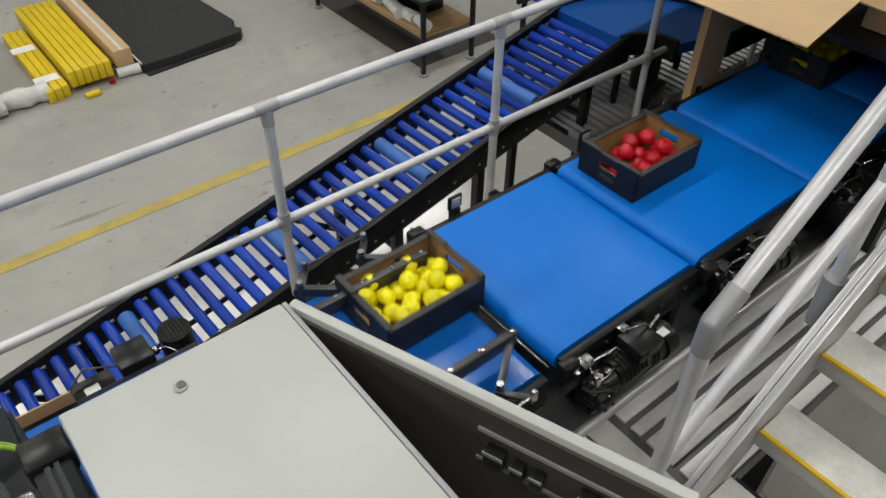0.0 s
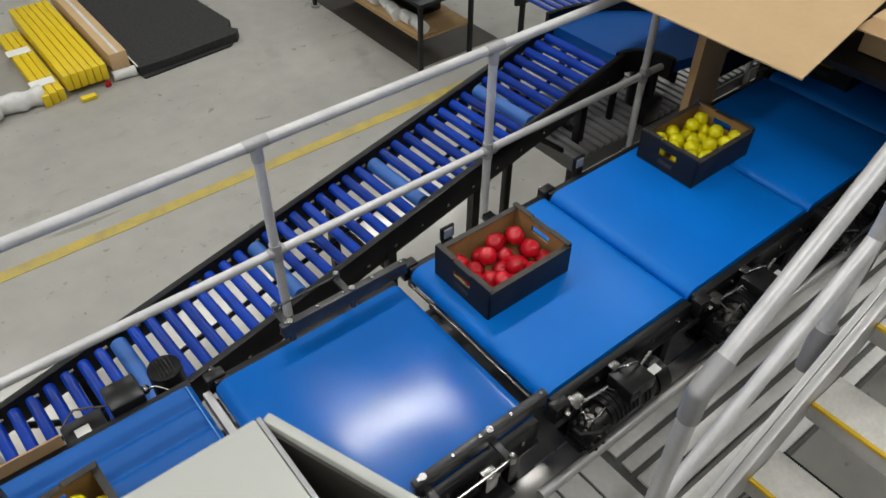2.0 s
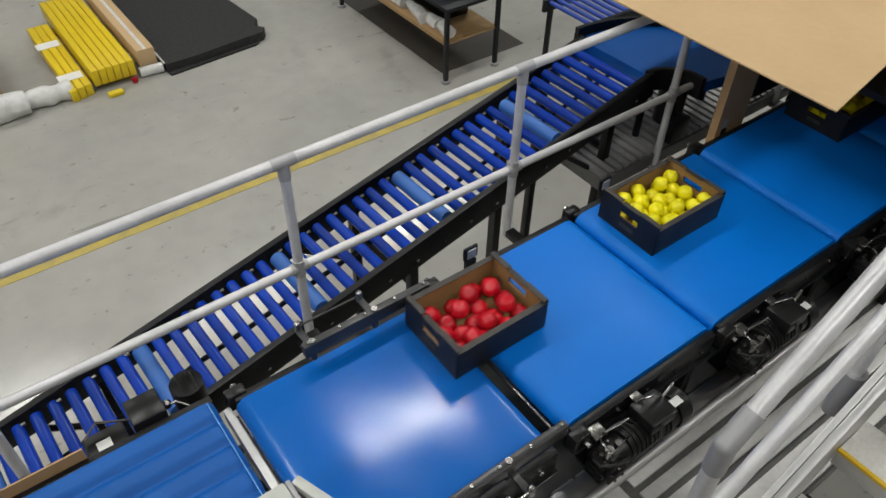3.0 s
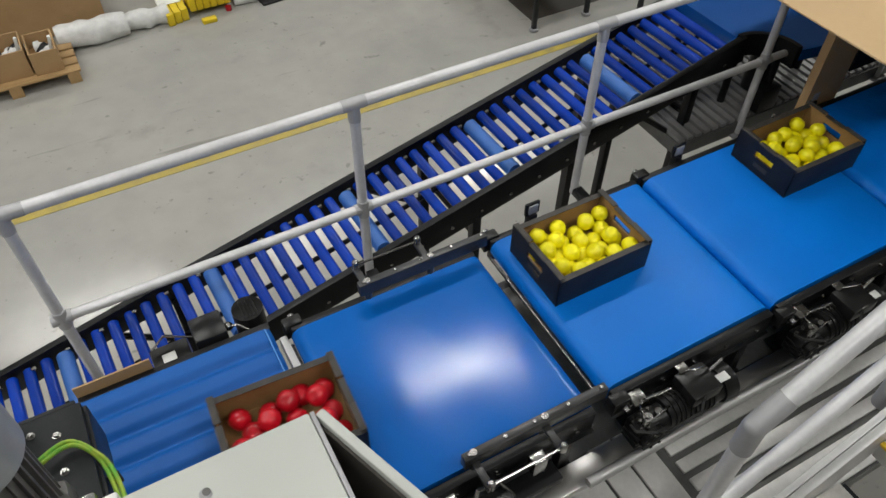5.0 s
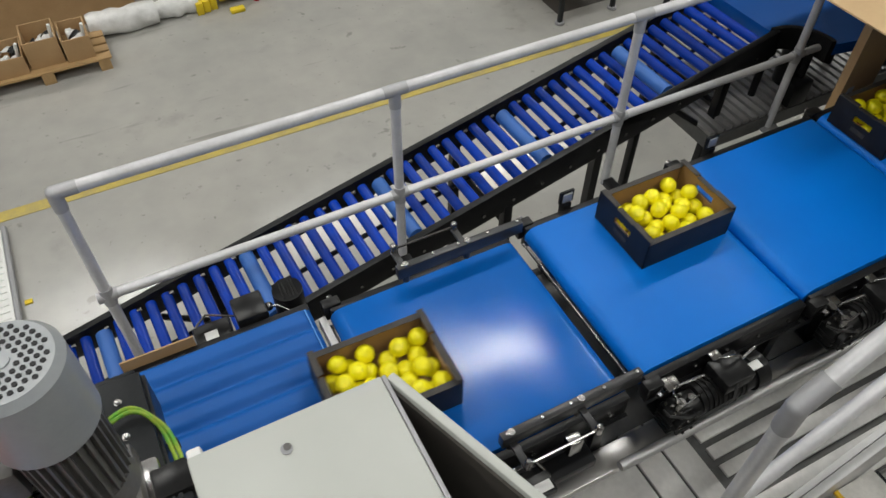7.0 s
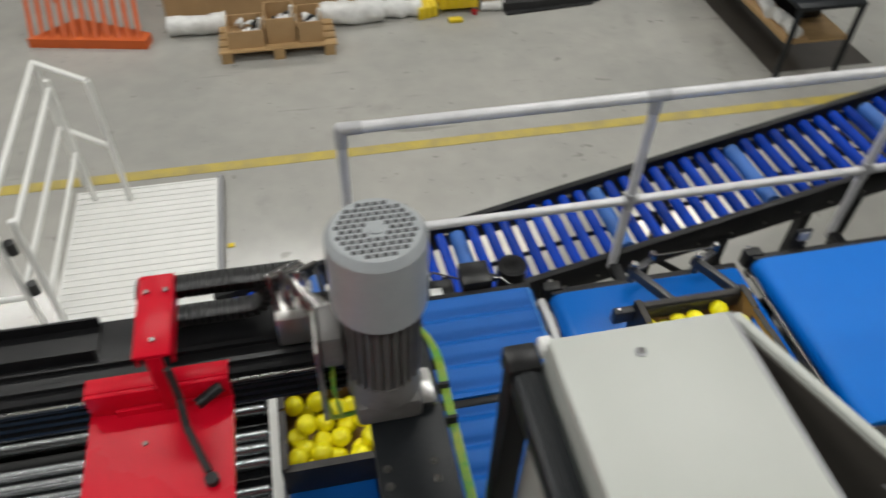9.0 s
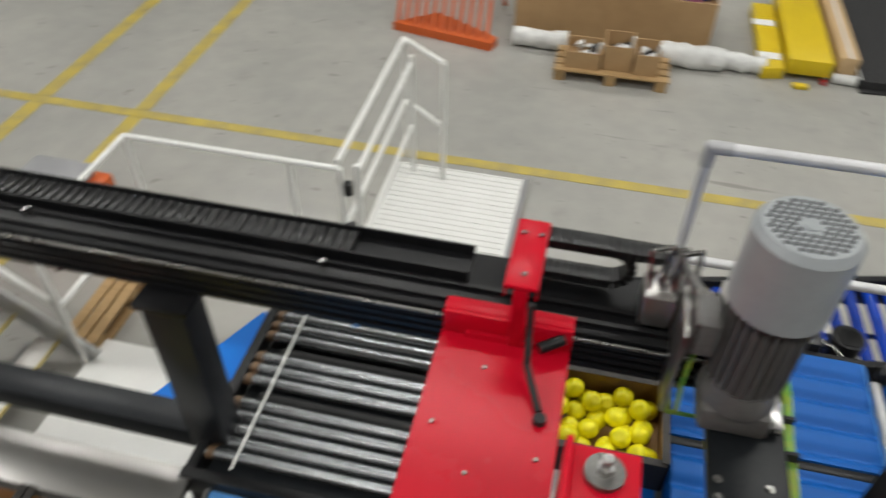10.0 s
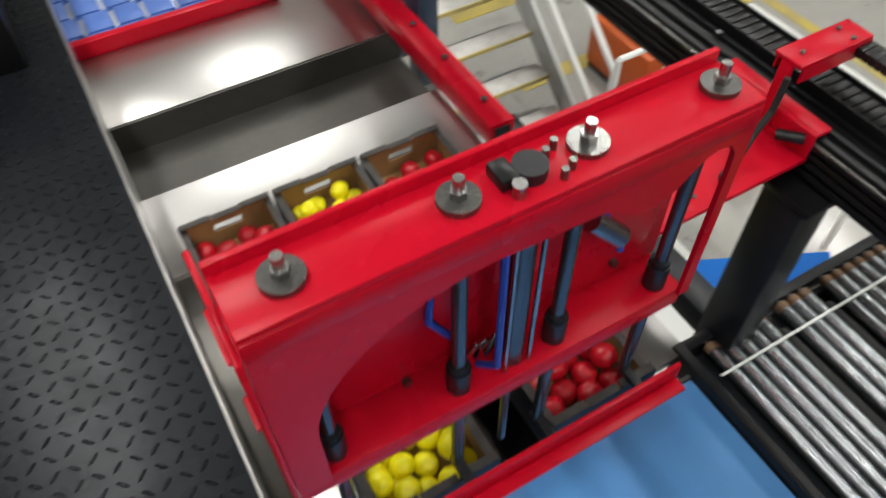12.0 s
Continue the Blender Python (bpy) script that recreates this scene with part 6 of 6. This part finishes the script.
    for h in (0.95, 0.5):
        part("handrail", rod(new_bm(), (-4.42, 0.25, h), (-4.42 - 2.5 * ca, 0.25, h + 2.5 * sa), 0.02, 12), WHITE, s)
    for q in (0.0, 1.25, 2.45):
        part("rail_post", rod(new_bm(), (-4.42 - q * ca, 0.25, 0.0 + q * sa), (-4.42 - q * ca, 0.25, 0.95 + q * sa), 0.02, 12), WHITE, s)
    p = thing("wooden_pallet", (-4.43, 0.85, 0), "bare wooden pallet leaning on the landing rail", "pallet")
    me = mesh_of("board", box(new_bm(), -0.034, 0.034, -0.47, 0.47, 0, 0.02, 0.002), WOOD, 40)
    for k in range(3):
        piece("board", me, p, (-4.53 + k * 0.085, 0.76, 0.12))
        piece("board", me, p, (-4.53 + k * 0.085, 0.76, 0.0))
    for y in (0.35, 0.76, 1.17):
        part("block", box(new_bm(), -4.56, -4.33, y - 0.045, y + 0.045, 0.021, 0.119), WOOD, p)
    c = thing("orange_machine", (-5.1, 1.3, 0), "orange and grey floor machine behind the pallet", "machine")
    part("body", box(new_bm(), -5.5, -4.85, 1.0, 1.55, 0.05, 0.45, 0.03), ORANGE, c)
    part("cover", box(new_bm(), -5.4, -4.95, 1.05, 1.5, 0.451, 0.56, 0.02), CLAMP, c)
    part("badge", box(new_bm(), -4.849, -4.845, 1.15, 1.4, 0.2, 0.36), LABEL, c)
    part("base", box(new_bm(), -5.48, -4.87, 1.02, 1.53, 0.0, 0.05), PLASTIC, c)
    c = thing("orange_case", (-4.05, 1.38, 0), "orange case with a white badge behind the landing rail", "case")
    part("body", box(new_bm(), -4.24, -3.90, 1.24, 1.52, 0.02, 0.26, 0.02), ORANGE, c)
    part("lid", box(new_bm(), -4.23, -3.91, 1.25, 1.51, 0.261, 0.30, 0.012), CLAMP, c)
    part("badge", box(new_bm(), -4.12, -4.02, 1.236, 1.24, 0.10, 0.19), LABEL, c)
    for x in (-4.2, -3.94):
        part("foot", box(new_bm(), x - 0.03, x + 0.03, 1.27, 1.49, 0, 0.021), PLASTIC, c)
    solid("paper_scrap", box(new_bm(), -1.9, -1.85, 1.95, 1.99, 0.0, 0.012, 0.004), YELLOWBOX, "small scrap of yellow paper on the floor", "paper")


landing()


# ---- what moves ----
# how far the arms are swung in, by time: from 0 (along the belt edge) to 1
SWING = [(0.0, 0.6), (0.2, 1.0), (0.5, 1.0), (0.58, 0.4), (0.68, 0.0), (3.47, 0.0), (3.55, 0.12), (3.65, 0.45), (3.75, 0.78), (3.85, 0.95), (3.95, 1.0), (4.15, 1.0), (4.25, 0.4),
         (4.33, 0.0), (5.92, 0.0), (6.0, 0.12), (6.1, 0.45), (6.2, 0.78), (6.3, 0.95), (6.4, 1.0), (6.52, 1.0), (6.6, 0.4), (6.68, 0.0), (8.55, 0.0), (8.7, 0.5), (8.9, 0.95),
         (9.0, 1.0), (9.15, 1.0), (9.25, 0.4), (9.33, 0.0), (12.0, 0.0)]


def key_arms(arm):
    base, cranks, bar, link, side = arm
    full = -64 * side
    px = (-0.175, 0.068)
    for c, x in zip(cranks, px):
        walk(c, [(t, pose(x, 0, 0, 0, 0, full * k)) for t, k in SWING])
    rows, links = [], []
    for t, k in SWING:
        a = radians(full * k)
        ox, oy = 0.207 * math.cos(a), 0.207 * math.sin(a)
        rows.append((t, pose(-0.175 + ox, oy, 0.012)))
        links.append((t, pose(-0.1 * math.sin(a) * side, side * 0.1 * math.cos(a), 0)))
    walk(bar, rows)
    walk(link, links)


def key_tray(tray, rows):
    walk(tray, [(t, pose(x, y, z, 0, 0, a)) for t, x, y, z, a in rows])


def motions():
    key_arms(ARM_FAR)
    key_arms(ARM_NEAR)
    z, zr, zt = BELT_Z + 0.001, 1.849, 1.803
    key_tray(TRAY_A, [(0, 0.115, -0.65, z, 0), (0.2, 0.02, -0.765, z, 0), (0.5, -0.11, -0.785, z, 0), (1.0, -0.38, -0.79, z, 0), (1.4, -0.70, -0.79, z, -20), (1.7, -0.86, -0.80, z, -60),
                      (2.0, -0.99, -0.77, z, -86), (2.3, -1.12, -0.79, z, -130), (2.6, -1.235, -0.82, zr, -180), (4.0, -1.235, -0.82, zr, -180), (4.8, -1.80, -0.71, zr, -180),
                      (5.4, -1.70, -1.45, zr, -180), (5.9, -1.55, -2.04, zt, -180), (9.0, -1.550, -2.04, zt, -180), (10.0, -1.570, -2.04, zt, -180), (10.5, -1.805, -2.04, zt + 0.07, -180), (11.0, -2.047, -2.04, zt + 0.15, -180), (11.5, -2.335, -2.04, zt + 0.16, -180), (11.8, -2.505, -2.04, zt + 0.16, -180), (12.0, -2.605, -2.04, zt + 0.16, -180)])
    key_tray(TRAY_B, [(0, 1.335, -0.60, z, 0), (0.5, 1.10, -0.605, z, 0), (1.0, 0.86, -0.606, z, 0), (1.5, 0.637, -0.608, z, 0), (2.0, 0.606, -0.608, z, 0), (2.5, 0.603, -0.61, z, 0),
                      (3.0, 0.368, -0.615, z, 0), (3.7, 0.06, -0.64, z, 0), (4.1, -0.11, -0.775, z, 0), (4.8, -0.50, -0.785, z, 0), (5.0, -0.60, -0.79, z, -3), (5.3, -0.765, -0.775, z, -24),
                      (5.5, -0.80, -0.812, z, -58), (5.8, -0.96, -0.757, z, -84), (6.1, -1.11, -0.78, z, -130), (6.4, -1.235, -0.82, zr, -180), (6.8, -1.235, -0.82, zr, -180),
                      (7.2, -1.80, -0.71, zr, -180), (7.6, -1.70, -1.15, zr, -180), (8.2, -1.55, -1.60, zt, -180), (9.0, -1.550, -1.6, zt, -180), (10.0, -1.570, -1.6, zt, -180), (10.5, -1.805, -1.6, zt + 0.07, -180), (11.0, -2.047, -1.6, zt + 0.15, -180), (11.5, -2.335, -1.6, zt + 0.16, -180), (11.8, -2.505, -1.6, zt + 0.16, -180), (12.0, -2.605, -1.6, zt + 0.16, -180)])
    key_tray(TRAY_C, [(0, 2.74, -0.58, z, 0), (0.5, 2.50, -0.58, z, 0), (1.0, 2.25, -0.58, z, 0), (1.5, 2.01, -0.582, z, 0), (2.0, 1.765, -0.583, z, 0), (2.5, 1.525, -0.59, z, 0),
                      (3.0, 1.35, -0.594, z, 0), (5.0, 0.585, -0.61, z, 0), (5.5, 0.358, -0.617, z, 0), (5.8, 0.195, -0.648, z, 0), (6.2, 0.040, -0.725, z, 0), (6.5, -0.112, -0.773, z, 0),
                      (6.7, -0.22, -0.775, z, 0), (7.1, -0.50, -0.79, z, -3), (7.4, -0.76, -0.78, z, -30), (7.65, -0.88, -0.80, z, -70), (7.9, -1.02, -0.78, z, -120), (8.2, -1.225, -0.82, zr, -180),
                      (9.2, -1.24, -0.82, zr, -180), (9.5, -1.262, -0.82, zr, -180), (10.0, -1.36, -0.80, zr, -180), (10.2, -1.48, -0.79, zr, -180), (10.5, -1.68, -0.75, zr, -180), (10.8, -1.785, -0.72, zr, -180), (11.0, -1.80, -0.71, zr, -180),
                      (12.0, -1.82, -0.705, zr, -180)])
    key_tray(TRAY_D, [(0, 3.55, -0.58, z, 0), (3.0, 2.65, -0.58, z, 0), (5.0, 1.70, -0.59, z, 0), (5.5, 1.455, -0.60, z, 0), (6.0, 1.28, -0.60, z, 0), (6.5, 1.055, -0.605, z, 0),
                      (7.4, 0.60, -0.605, z, 0), (8.3, 0.145, -0.61, z, 0), (8.5, 0.13, -0.612, z, 0), (8.75, 0.06, -0.66, z, 0), (9.1, -0.10, -0.77, z, 0), (9.6, -0.22, -0.775, z, 0), (12.0, -0.23, -0.775, z, 0)])
    key_tray(TRAY_E, [(0, 3.98, -0.58, z, 0), (5.0, 3.08, -0.58, z, 0), (6.5, 2.33, -0.58, z, 0), (8.5, 1.385, -0.59, z, 0), (9.5, 0.93, -0.605, z, 0), (10.2, 0.66, -0.61, z, 0), (12.0, 0.64, -0.61, z, 0)])
    for x, y, tray in BED_TRAYS:
        key_tray(tray, [(t, x - d, y, BED_Z, 0) for t, d in ((0, 0), (11.3, 0), (11.5, 0.02), (11.6, 0.05), (11.7, 0.11), (11.8, 0.19), (11.9, 0.27), (12.0, 0.33))])
    ride = [(0, -1.49), (8.3, -1.49), (9.0, -1.49), (9.5, -1.50), (10.0, -1.51), (10.2, -1.585), (10.5, -1.745), (10.8, -1.88), (11.0, -1.987), (11.5, -2.27), (11.8, -2.43), (12.0, -2.53)]
    walk(CARRIAGE, [(t, pose(x, 0, 0)) for t, x in ride])
    walk(CHAIN_LOOP, [(t, pose(0.12 - 0.5 * (x + 1.5), 0, 0)) for t, x in ride])
    walk(HEAD, [(t, pose(0, 0, d)) for t, d in ((0, -0.145), (9.5, -0.145), (10.0, -0.135), (10.2, -0.11), (10.5, -0.07), (10.8, -0.022), (11.0, 0.0), (11.3, 0.0), (12.0, 0.0))])


motions()
